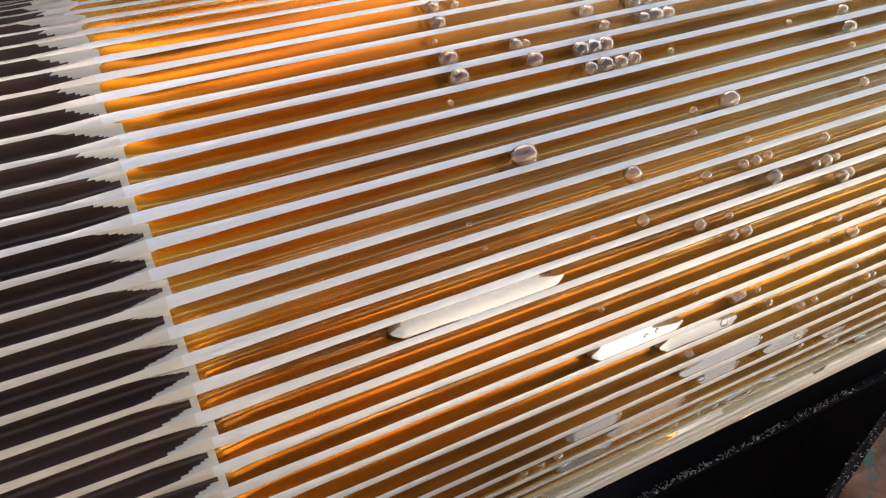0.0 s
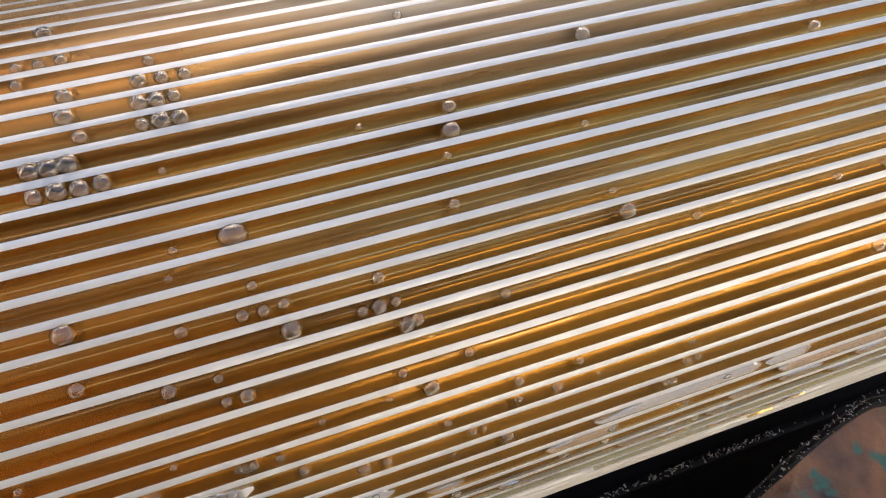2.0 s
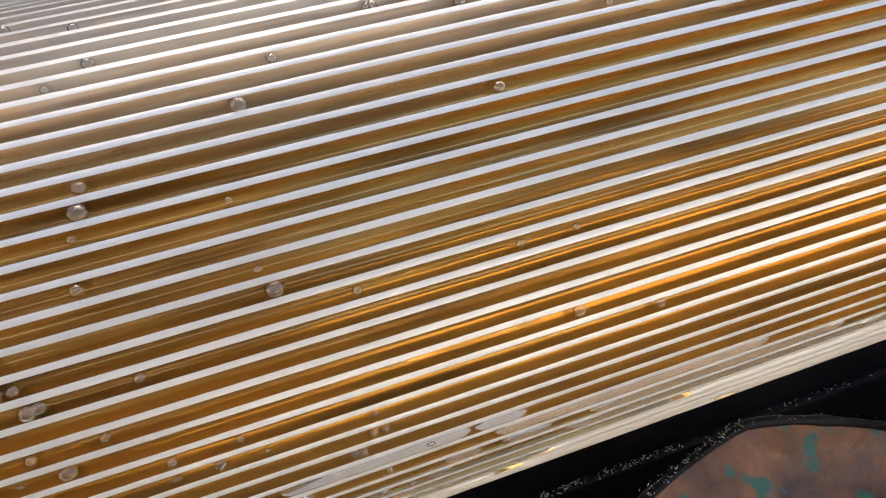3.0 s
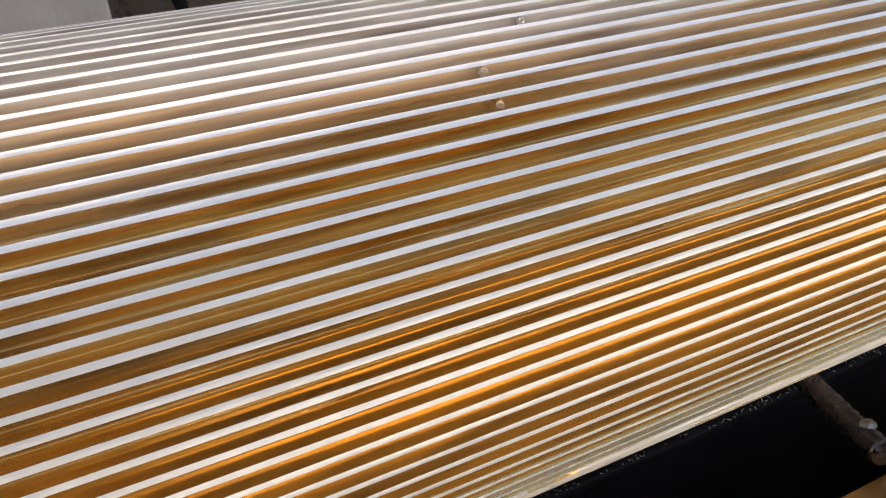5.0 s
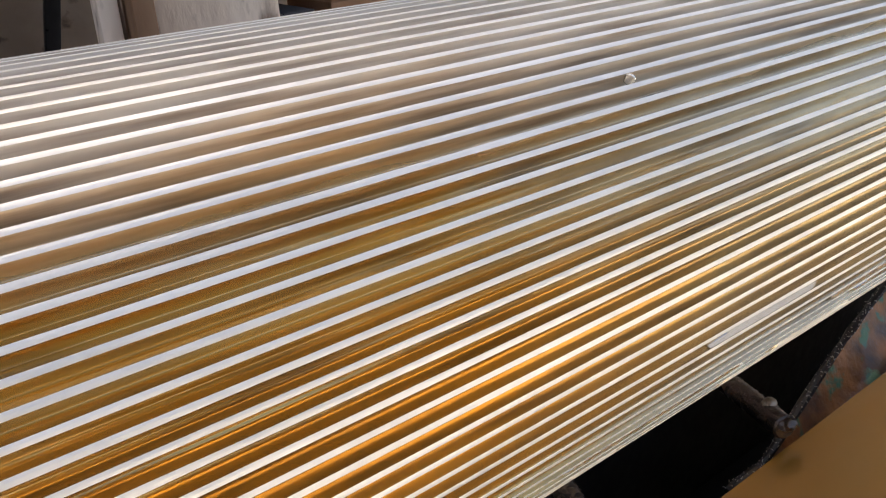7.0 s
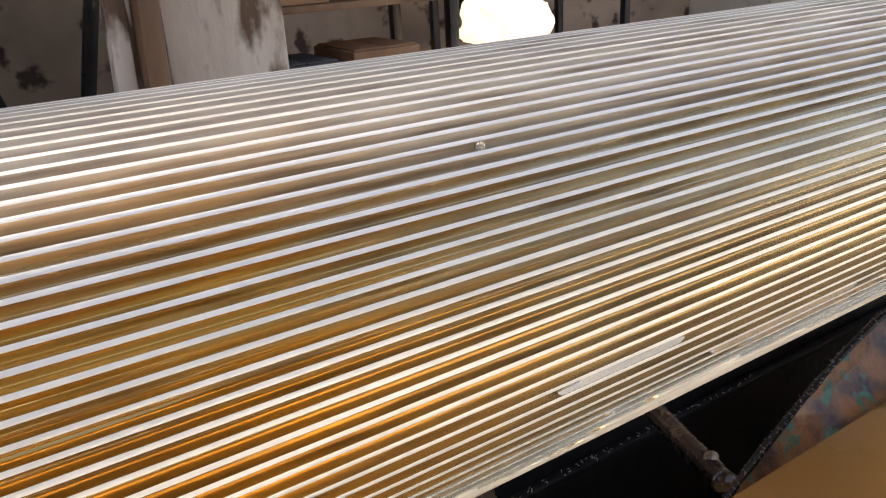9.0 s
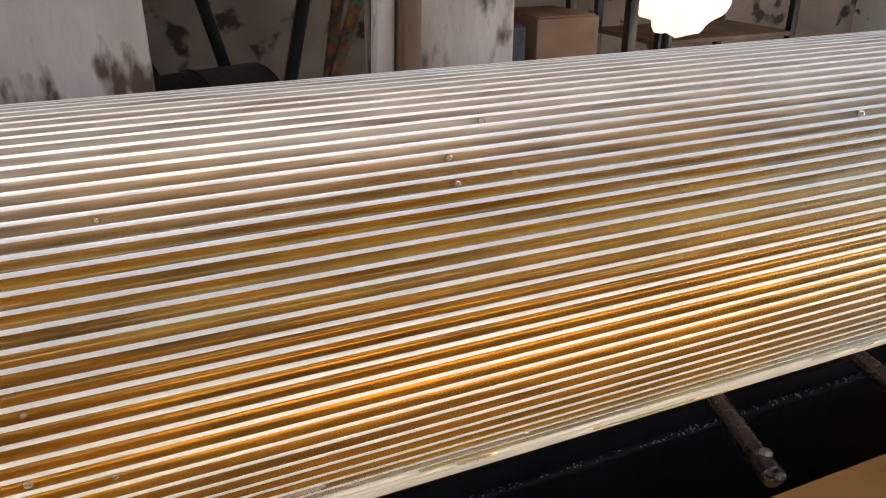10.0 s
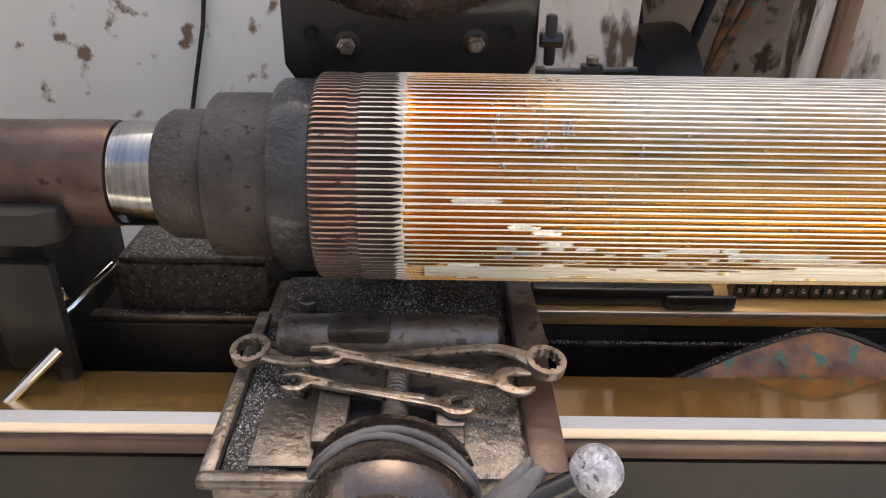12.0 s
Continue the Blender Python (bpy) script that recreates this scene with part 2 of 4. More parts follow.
def lathe(profile, m=None, n=64, closed=False):
    """A turned solid about X: profile of (x, r)."""
    bm = bmesh.new()
    rings = []
    for x, r in profile:
        rings.append([bm.verts.new((x, -r * math.cos(2 * math.pi * i / n), r * math.sin(2 * math.pi * i / n))) for i in range(n)])
    for a, b in zip(rings, rings[1:]):
        for i in range(n):
            bm.faces.new((a[i], a[(i + 1) % n], b[(i + 1) % n], b[i]))
    if closed:
        for i in range(n):
            bm.faces.new((rings[-1][i], rings[-1][(i + 1) % n], rings[0][(i + 1) % n], rings[0][i]))
    else:
        bm.faces.new(rings[0])
        bm.faces.new(rings[-1])
    if m is not None:
        bm.transform(m)
    return bm


def rod(a, b, r, n=20, r2=None, soft=0.15):
    a, b = Vector(a), Vector(b)
    r2 = r if r2 is None else r2
    d = b - a
    s = min(soft * r, d.length * 0.2)
    m = Matrix.Translation(a) @ d.to_track_quat("X", "Z").to_matrix().to_4x4()
    return lathe([(0, r * 0.85), (s, r), (d.length - s, r2), (d.length, r2 * 0.85)], m, n)


def prism(points, z0, z1, bevel=0.002, m=None):
    """An outline in x, y raised from z0 to z1."""
    bm = bmesh.new()
    f = bm.faces.new([bm.verts.new((x, y, z0)) for x, y in points])
    up = bmesh.ops.extrude_face_region(bm, geom=[f])["geom"]
    bmesh.ops.translate(bm, vec=(0, 0, z1 - z0), verts=[v for v in up if isinstance(v, bmesh.types.BMVert)])
    if bevel:
        bmesh.ops.bevel(bm, geom=bm.edges[:], offset=bevel, segments=2, affect="EDGES", profile=0.5, clamp_overlap=True)
    if m is not None:
        bm.transform(m)
    return bm


def ball(at, r, sub=3, scale=(1, 1, 1), rough=0.0):
    bm = bmesh.new()
    bmesh.ops.create_icosphere(bm, subdivisions=sub, radius=r)
    for v in bm.verts:
        k = 1 + rough * noise.noise(v.co / r * 2.5)
        v.co = Vector((v.co.x * scale[0], v.co.y * scale[1], v.co.z * scale[2])) * k + Vector(at)
    return bm


def tube(points, r, n=10):
    """A bent round bar through the points."""
    pts = [Vector(p) for p in points]
    bm = bmesh.new()
    rings = []
    for i, p in enumerate(pts):
        d = (pts[min(i + 1, len(pts) - 1)] - pts[max(i - 1, 0)]).normalized()
        q = d.to_track_quat("X", "Z").to_matrix()
        rr = r[i] if isinstance(r, (list, tuple)) else r
        rings.append([bm.verts.new(p + q @ Vector((0, rr * math.cos(2 * math.pi * k / n), rr * math.sin(2 * math.pi * k / n)))) for k in range(n)])
    for a, b in zip(rings, rings[1:]):
        for i in range(n):
            bm.faces.new((a[i], a[(i + 1) % n], b[(i + 1) % n], b[i]))
    bm.faces.new(rings[0])
    bm.faces.new(rings[-1])
    return bm


def structure(name, bm, material, label, category):
    return tagged(part(name, bm, material, None), label, category, kind="structure")


# ---- the shed ----
FLOOR_Z = -1.05
structure("floor", box(-3, 5, -2.0, 3.4, FLOOR_Z - 0.15, FLOOR_Z, 0), CONCRETE, "oil-stained grey concrete workshop floor", "floor")
structure("ground", box(-300, 300, -300, 300, FLOOR_Z - 0.4, FLOOR_Z - 0.16, 0), YARD, "dusty grey yard ground round the shed", "ground")
structure("wall_back_stained", box(0.176, 0.555, 1.094, 1.316, FLOOR_Z, 1.9, 0.006), PILLAR_M, "cream plaster wall end streaked with dark oil", "wall")
structure("wall_back", box(-3, 0.175, 1.10, 1.32, FLOOR_Z, 1.9, 0.004), PLASTER, "cream plaster wall spattered with dark oil", "wall")
structure("wall_pillar", box(1.045, 1.265, 1.0, 1.34, FLOOR_Z, 1.9, 0.012), PILLAR_M, "cream plastered pillar with brown oily stains", "pillar")
structure("wall_lintel", box(0.556, 5, 1.12, 1.3, 1.35, 1.9, 0.004), PLASTER, "plain cream wall over the opening", "wall")
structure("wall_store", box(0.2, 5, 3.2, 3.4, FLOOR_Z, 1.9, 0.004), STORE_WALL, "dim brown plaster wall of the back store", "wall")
structure("wall_left", box(-3.2, -3, -2.0, 1.32, FLOOR_Z, 1.9, 0.004), PLASTER, "plain cream side wall", "wall")
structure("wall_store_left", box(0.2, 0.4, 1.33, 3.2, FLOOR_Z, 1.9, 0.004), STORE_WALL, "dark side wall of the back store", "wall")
structure("wall_right", box(5, 5.2, 0.8, 3.4, FLOOR_Z, 1.9, 0.004), PLASTER, "plain cream side wall", "wall")
# Unseen roof, cut back for sky light while shading the roll from sun.
structure("ceiling", box(-3.2, 5.2, 1.1, 3.4, 1.9, 2.0, 0.004), ROOFING, "unseen grey sheet roof over the store, left open above the machine", "ceiling")
# Unseen dark wall, added so the left of the roll reflects dark.
structure("unseen_front_wall", box(-3.2, 0.4, -1.9, -1.75, FLOOR_Z, 1.9, 0.004), DARKWALL, "unseen dark wall added to darken reflections in the roll", "wall")

# Unseen building added so the grooves reflect dark; black panels serve as doorways.
far = tagged(new("unseen_dark_building"), "unseen dark building added to darken reflections in the roll", "building")
part("facade", box(-14, 16, -10.5, -10, FLOOR_Z - 0.2, 3.6, 0.02), DARKWALL, far)
part("roof_edge", box(-14.3, 16.3, -10.7, -9.6, 3.601, 3.75, 0.02), ROOFING, far)
for i in range(6):
    part("doorway", box(-12 + i * 4.6, -10.2 + i * 4.6, -9.995, -9.97, FLOOR_Z - 0.15, 1.4, 0.01), BED_PIT, far)

# ---- the machine bed ----
BZ, RZ = -0.25, -0.298
bed = thing("machine_bed", "long lathe bed with oiled amber ways and dark painted sides", "machine bed")
XA, XB = -2.2, 2.6
def bar_section(pts, x0, x1):
    """A long bar of one section (y, z) along the bed."""
    bm = bmesh.new()
    a, b = ([bm.verts.new((x, y, z)) for y, z in pts] for x in (x0, x1))
    n = len(pts)
    for i in range(n):
        bm.faces.new((a[i], a[(i + 1) % n], b[(i + 1) % n], b[i]))
    bm.faces.new(a)
    bm.faces.new(b)
    return bm


part("front_way", bar_section([(-0.036, -0.285), (-0.175, -0.237), (-0.175, -0.29), (-0.036, -0.31)], XA, XB), WAY_TOP, bed, "amber oil-wet sloping way")
part("way_edge", bar_section([(-0.1755, -0.237), (-0.188, -0.2455), (-0.188, -0.262), (-0.1755, -0.262)], XA, XB), WAY_EDGE, bed, "bright bevelled way edge")
part("front_lip", box(XA, XB, -0.195, -0.1758, -0.288, -0.2625, 0.004), BED_BROWN, bed, "brown rusty lip under the way")
part("front_wall", box(XA, XB, -0.1755, -0.06, -0.8, -0.3105, 0.002), BED_PAINT, bed)
part("rear_way", box(XA, XB, 0.158, 0.275, RZ - 0.03, RZ, 0.002), WAY_TOP, bed, "amber oil-wet rear way")
part("rear_way_edge", box(XA, XB, 0.150, 0.1575, RZ - 0.008, RZ + 0.001, 0.001), WAY_EDGE, bed, "bright way edge")
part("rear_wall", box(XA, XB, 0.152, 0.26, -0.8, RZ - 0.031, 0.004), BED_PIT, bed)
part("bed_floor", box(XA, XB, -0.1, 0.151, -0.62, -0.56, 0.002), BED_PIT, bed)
part("bed_bridge", box(-0.7, -0.15, 0.03, 0.196, -0.559, BZ, 0.003), BED_PAINT, bed)
for lx in (-1.6, -0.3, 1.0, 2.2):
    part("foot", box(lx - 0.2, lx + 0.2, -0.2, 0.2, FLOOR_Z, -0.801, 0.01), BED_PAINT, bed)


RIMS = []


def rib(cx, half):
    """A rusty cast web inside the bed, its arched rim crusted with chips."""
    bm = bmesh.new()
    n, rows = 36, []

    def rim(i, total):
        x = -1.0 + 2.0 * i / total
        top = max(0.0, 1 - (abs(x) / (0.86 if x < 0 else 0.75)) ** 1.35)
        return cx + half * x, 0.0 + 0.045 * top, -0.345 + 0.09 * top

    for j in range(9):
        k = j / 8
        row = []
        for i in range(n + 1):
            x, y, z = rim(i, n)
            p = Vector((x, -0.040 + (y + 0.040) * k, 0))
            p.z = (-0.345 + 0.03 * math.sin(math.pi * i / n)) * (1 - k) + z * k - 0.02 * math.sin(math.pi * k)
            p.z += 0.008 * noise.noise(p * 22)
            row.append(bm.verts.new(p))
        rows.append(row)
    low = [bm.verts.new((v.co.x, v.co.y + 0.01, -0.555)) for v in rows[-1]]
    for a, b in zip(rows, rows[1:] + [low]):
        for i in range(n):
            bm.faces.new((a[i], a[i + 1], b[i + 1], b[i]))
    part("bed_rib", bm, RUST, bed, "rusty brown cast rib with green paint flecks")
    part("rib_rim", tube([rim(i, 48) for i in range(49)], [0.0042 + 0.0015 * noise.noise((i * 0.9, 5, cx)) for i in range(49)], 8), BLACK_IRON, bed, "black oily rib rim")
    RIMS.append([rim(i, 120) for i in range(121)])


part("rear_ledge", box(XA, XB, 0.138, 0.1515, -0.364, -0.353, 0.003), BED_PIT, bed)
rib(0.62, 0.31)
rib(1.62, 0.44)
for bx in (0.985, 1.21):
    part("cross_bar", rod((bx, -0.03, -0.270), (bx + 0.08, 0.16, -0.294), 0.0115), WHEEL, bed, "round dark oily cross bar")
    part("bar_nut", ball((bx + 0.002, -0.03, -0.266), 0.008, 3, (1.2, 1, 0.8), 0.25), WHEEL, bed, "wet rounded bar end")
    part("bar_nut", ball((bx + 0.012, -0.006, -0.262), 0.006, 3, (1.2, 1, 0.7), 0.3), SPANNER, bed, "small bright weld bead")

chain = thing("drag_chain", "black linked cable chain behind the roll", "cable chain")
for i in range(60):
    x = 0.545 + i * 0.0215
    part("link", box(x, x + 0.0195, 0.2, 0.232, RZ + 0.0005, RZ + 0.035, 0.002), RUBBER, chain, smooth=False)
    if i < 58:
        part("pin", box(x + 0.006, x + 0.0125, 0.1965, 0.1995, RZ + 0.012, RZ + 0.02, 0.001), SPANNER, chain, "small bright pin", smooth=False)
rail = thing("black_slide_rail", "black oily slide rail behind the roll", "slide rail")
part("rail", box(0.2, 0.5, 0.168, 0.196, RZ + 0.0005, RZ + 0.034, 0.004), BLACK_IRON, rail)
part("end_block", box(0.42, 0.535, 0.159, 0.1675, RZ + 0.0015, RZ + 0.026, 0.003), BLACK_IRON, rail)

# ---- the fluted roll ----
R, N = 0.13, 107
roll = thing("fluted_roll", "large fluted steel roll with amber oil in its grooves", "fluted roll")


def flutes():
    lm = 4
    gm = 16
    rnd = random.Random(7)
    shift = [rnd.uniform(-1, 1) for _ in range(N)]
    st = []          # x, crest radius, half land share, groove depth, zone
    st += [(-0.1025, R - 0.006, 0.09, 0.002, 0), (-0.1, R - 0.0025, 0.09, 0.0032, 0), (-0.096, R - 0.0008, 0.15, 0.0036, 0)]
    st += [(-0.062, R - 0.0008, 0.15, 0.0036, 0), (-0.058, R - 0.0022, 0.13, 0.0026, 0), (-0.05, R - 0.0022, 0.13, 0.0026, 0), (-0.046, R - 0.0006, 0.145, 0.0038, 0)]
    st += [(-0.0105, R - 0.0006, 0.105, 0.0044, 0)]
    st += [(-0.009 + 0.0011 * i, R - 0.0005 + 0.00004 * i, 0.12 + 0.007 * i, 0.0043 - 0.00009 * i, 0) for i in range(12)]
    st += [(0.0043, R, 0.205, 0.0032, 1), (0.0062, R, 0.215, 0.003, 2), (0.009, R + 0.0001, 0.215, 0.0036, 2), (0.017, R, 0.205, 0.0048, 2), (0.029, R, 0.17, 0.0052, 2)]
    st += [(0.044 + 0.0125 * i, R, 0.152, 0.0054, 2) for i in range(140)] + [(1.80, R - 0.001, 0.152, 0.005, 2)]
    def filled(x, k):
        """Low grooves stand full of oil, coloured pale for its reflection, to an uneven line."""
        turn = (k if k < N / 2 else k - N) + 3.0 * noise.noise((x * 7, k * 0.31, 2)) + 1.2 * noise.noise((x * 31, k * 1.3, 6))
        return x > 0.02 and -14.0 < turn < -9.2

    bm = bmesh.new()
    rings = []
    m = lm + gm - 1
    for x, rc, l, dep, zone in st:
        ring = []
        for k in range(N):
            wob = 0.0008 * shift[k] if -0.02 < x < 0.02 else 0.0
            bead = max(0.0, 0.0009 * (0.3 + noise.noise((x * 9 + k * 5.3, k * 1.7, 0)))) if x > 0.02 else 0.0
            at = 0.6 + 0.12 * noise.noise((x * 3, k * 2.9, 4))
            full = filled(x, k)
            half = l * (1 + 0.12 * noise.noise((x * 34, k * 4.1, 1)) + 0.06 * shift[k]) if x > 0.03 else l
            kn = (k + 1) % N
            nexthalf = l * (1 + 0.12 * noise.noise((x * 34, kn * 4.1, 1)) + 0.06 * shift[kn])
            for j in range(m):
                if j < lm:
                    s = -half + 2 * half * j / (lm - 1)
                    r = rc - (0.00012 if j in (0, lm - 1) else 0)
                else:
                    g = (j - lm + 1) / gm
                    s = half + (1 - 2 * l) * g if x <= 0.03 else half + (1 - half - nexthalf) * g
                    r = rc - 0.00012 - dep * (0.16 if full else 1) * math.sin(math.pi * g) ** 0.9 + bead * math.exp(-((1 - g - at) / 0.045) ** 2)
                a = (k + s) * 2 * math.pi / N
                ring.append(bm.verts.new((x + wob * 2.5, -r * math.cos(a), r * math.sin(a))))
        rings.append(ring)
    t = N * m
    for (a, b, s) in zip(rings, rings[1:], st):
        for i in range(t):
            f = bm.faces.new((a[i], a[(i + 1) % t], b[(i + 1) % t], b[i]))
            land = (i % m) < lm - 1
            tip = (0.0045 - s[0] - 0.003 * shift[i // m]) / 0.012
            at_wall = abs((i % m) - lm + 1.5 - gm / 2) > gm / 2 * tip ** 0.7 if tip > 0 else True
            if s[4] == 0:
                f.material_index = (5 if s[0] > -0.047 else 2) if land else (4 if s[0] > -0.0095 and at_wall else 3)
            elif land:
                f.material_index = 0
            else:
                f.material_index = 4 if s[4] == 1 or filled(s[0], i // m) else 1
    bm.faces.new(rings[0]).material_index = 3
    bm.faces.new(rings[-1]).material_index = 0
    ob = part("fluted_barrel", bm, [GROUND_STEEL, OILED, OLD_CREST, OLD_GROOVE, FILM_GLARE, CREAM_CREST], roll, "bright ground flute crests over amber oily grooves")
    return ob


flutes()
part("flange", lathe([(-0.152, 0.1), (-0.15, 0.117), (-0.144, 0.121), (-0.1035, 0.121), (-0.1030, 0.118)], n=96), FLANGE, roll, "dark greasy end flange")
part("large_hub", lathe([(-0.232, 0.08), (-0.2315, 0.0985), (-0.2275, 0.1025), (-0.152, 0.1035), (-0.1519, 0.09)], n=96), HUB, roll, "dark grey turned hub")
part("small_hub", lathe([(-0.296, 0.06), (-0.2955, 0.0735), (-0.284, 0.081), (-0.234, 0.0822), (-0.231, 0.07)], n=96), HUB, roll, "dark grey turned hub")
part("journal", lathe([(-0.352, 0.05), (-0.351, 0.0645), (-0.348, 0.066), (-0.2965, 0.066), (-0.296, 0.05)], n=96), JOURNAL, roll, "polished bearing journal")
part("brown_shaft", lathe([(-0.62, 0.05), (-0.618, 0.066), (-0.43, 0.0665), (-0.43, 0.0672), (-0.357, 0.0672), (-0.3535, 0.066), (-0.3525, 0.05)], n=96), BROWN_SHAFT, roll, "brown oxidised shaft end")
part("right_journal", lathe([(1.8, 0.09), (1.802, 0.1), (1.9, 0.1), (1.901, 0.07), (2.1, 0.07)], n=64), HUB, roll, "dark turned shaft end")

head = thing("drive_head", "black oily chuck housing that grips the shaft", "chuck")
part("housing", box(-0.95, -0.46, -0.034, 0.2, RZ + 0.001, -0.075, 0.012), SOOT, head)
part("side_cheek", box(-0.52, -0.43, -0.085, -0.061, BZ + 0.001, -0.085, 0.012), SOOT, head)
part("jaw", prism([(-0.52, -0.1), (-0.43, -0.1), (-0.405, -0.085), (-0.405, -0.055), (-0.43, -0.045), (-0.52, -0.045)], -0.055, -0.012, 0.005), SOOT, head, "dark clamp jaw")
part("face_plate", lathe([(-0.95, 0.2), (-0.945, 0.24), (-0.66, 0.24), (-0.65, 0.22), (-0.62, 0.1)], n=64), BLACK_IRON, head)
tails = thing("tail_stand", "dark stand that carries the far shaft end", "bearing stand")
part("stand", box(1.93, 2.07, -0.12, 0.2, RZ + 0.001, 0.02, 0.012), BLACK_IRON, tails)
part("cap", lathe([(1.92, 0.07), (1.93, 0.11), (2.07, 0.11), (2.08, 0.08)], n=48), BLACK_IRON, tails)

# ---- bubbles in the oil ----
bm = ball((0, 0, 0), 1.0, 4)
for v in bm.verts:
    v.co *= 0.96 + 0.1 * noise.noise(v.co * 1.3)
skin = bm.copy()
for v in skin.verts:
    v.co = v.co * 0.8 + Vector((0.03, 0, -0.05))
bmesh.ops.recalc_face_normals(bm, faces=bm.faces[:])
bmesh.ops.recalc_face_normals(skin, faces=skin.faces[:])
bmesh.ops.reverse_faces(skin, faces=skin.faces[:])
merge(bm, skin)
proto = part("oil_bubble", bm, BUBBLE, None, outward=False)
BUBBLES = []


def bubble(x, k, size=1.0, length=1.0):
    """One bubble lying in groove k (between crests) at x."""
    a = (k + 0.5 + random.uniform(-0.05, 0.05)) * 2 * math.pi / N
    ob = proto if not BUBBLES else bpy.data.objects.new("oil_bubble", proto.data)
    if BUBBLES:
        scene.collection.objects.link(ob)
    k_up = 2 if x < 0.14 else 1 if x < 0.24 else 0
    a += k_up * 2 * math.pi / N
    r = R - 0.0012 + 0.0005 * size
    ob.matrix_world = Matrix.LocRotScale((x, -r * math.cos(a), r * math.sin(a)), Euler((math.pi / 2 - a, 0, 0)), (0.0033 * size * length, 0.0029 * size, 0.0029 * size))
    tagged(ob, "clear round oil bubble lying in a roll groove", "bubble", "bubbles in the oil")
    BUBBLES.append(ob)


def cluster(x0, x1, k, n, size=1.0):
    for i in range(n):
        bubble(x0 + (x1 - x0) * (i / max(1, n - 1)), k, size * random.uniform(0.75, 1.05))


for x, k, s, l in (
    (0.1147, 6, 1.25, 1.3),
    (0.15, 5, 1.0, 1.1),
    (0.1985, 7, 1.1, 1.3),
    (0.1819, 7, 0.5, 1),
    (0.1789, 6, 0.45, 1),
    (0.1998, 5, 0.6, 1),
    (0.2348, 4, 0.75, 1),
    (0.2683, 10, 0.9, 1.2),
    (0.2702, 11, 0.7, 1.2),
    (0.2648, 9, 0.5, 1),
    (0.2626, 7, 0.7, 1),
    (0.3173, 5, 0.95, 1.1),
    (0.3139, 6, 0.5, 1),
    (0.1784, 4, 0.7, 1),
    (0.2072, 3, 1, 1.1),
    (0.2398, 2, 0.9, 1),
    (0.2571, 1, 0.6, 1),
    (0.2719, 3, 0.65, 1),
    (0.1491, 3, 0.8, 1),
    (0.1711, 2, 0.8, 1),
    (0.1844, 2, 0.55, 1),
    (0.1849, 1, 0.6, 1),
    (0.1908, 1, 0.8, 1),
    (0.2356, 0, 0.6, 1),
    (0.2435, 0, 0.8, 1.2),
    (0.2721, -1, 0.6, 1),
    (0.1052, 10, 1, 1.2),
    (0.1049, 11, 1, 1.2),
    (0.1088, 13, 0.9, 1),
    (0.1102, 14, 0.9, 1),
    (0.1184, 14, 0.6, 1),
    (0.1038, 12, 0.4, 1),
    (0.0985, 9, 0.4, 1),
    (0.1329, 10, 1, 1.1),
    (0.1293, 11, 0.8, 1),
    (0.1331, 11, 0.6, 1),
    (0.1622, 13, 0.9, 1.1),
    (0.1632, 14, 0.8, 1.1),
    (0.1653, 12, 0.7, 1.1),
    (0.1508, 15, 0.6, 1),
    (0.1308, 16, 0.7, 1.2),
    (0.1048, 16, 0.8, 1.2),
    (0.1877, 15, 0.6, 1),
    (0.1845, 10, 0.45, 1),
    (0.241, 11, 0.35, 1),
    (0.0899, 4, 0.4, 1),
    (0.0928, 3, 0.35, 1),
    (0.1295, 2, 0.4, 1),
    (0.322, 13, 0.9, 1),
    (0.2549, -3, 0.5, 1),
    (0.187, -2, 0.6, 1),
    (0.2004, -3, 0.6, 1),
    (0.1787, -3, 0.6, 1),
    (0.1274, -1, 0.45, 1),
    (0.1485, -2, 0.4, 1),
    (0.166, -1, 0.4, 1),
    (0.4064, 11, 0.75, 1),
    (0.4189, 4, 0.5, 1),
    (0.3365, 15, 0.6, 1),
    (0.2656, 16, 0.5, 1),
    (0.4472, -1, 0.6, 1),
    (0.2415, 11, 0.4, 1),
    (0.4152, 0, 0.8, 1),
    (0.3418, 4, 0.6, 1),
    (0.406, 16, 0.8, 1),
    (0.3737, 17, 0.5, 1),
    (0.4579, 14, 0.5, 1),
    (0.6266, 13, 0.6, 1),
    (0.6267, 15, 0.7, 1.1),
    (0.6544, 18, 0.7, 1),
    (0.3983, 4, 0.55, 1),
    (0.3111, 9, 0.5, 1),
    (0.3756, 17, 0.6, 1),
    (0.1844, 24, 0.9, 1),
    (0.1746, 24, 0.8, 1),
    (0.185, 21, 0.9, 1),
    (0.276, 20, 0.6, 1),
    (0.2797, 17, 0.7, 1),
    (0.2459, 19, 0.7, 1),
    (0.2532, 21, 0.8, 1),
    (0.1595, 18, 0.8, 1.2),
    (0.1409, 19, 0.7, 1),
    (0.1427, 18, 0.7, 1),
    (0.1429, 17, 0.7, 1),
    (0.1104, 17, 0.6, 1),
    (0.9191, 14, 0.9, 1),
):
    bubble(x, k, s, l)
for a, b, k, n, s in (
    (0.1511, 0.1609, 11, 3, 1.0),
    (0.1509, 0.1686, 10, 4, 0.95),
    (0.1838, 0.1969, 14, 3, 0.9),
    (0.1825, 0.1925, 13, 3, 0.9),
    (0.1822, 0.1927, 12, 3, 0.95),
    (0.1952, 0.207, 4, 3, 0.75),
    (0.2281, 0.2433, 3, 4, 0.8),
    (0.1513, 0.1636, 16, 3, 0.8),
):
    cluster(a, b, k, n, s)


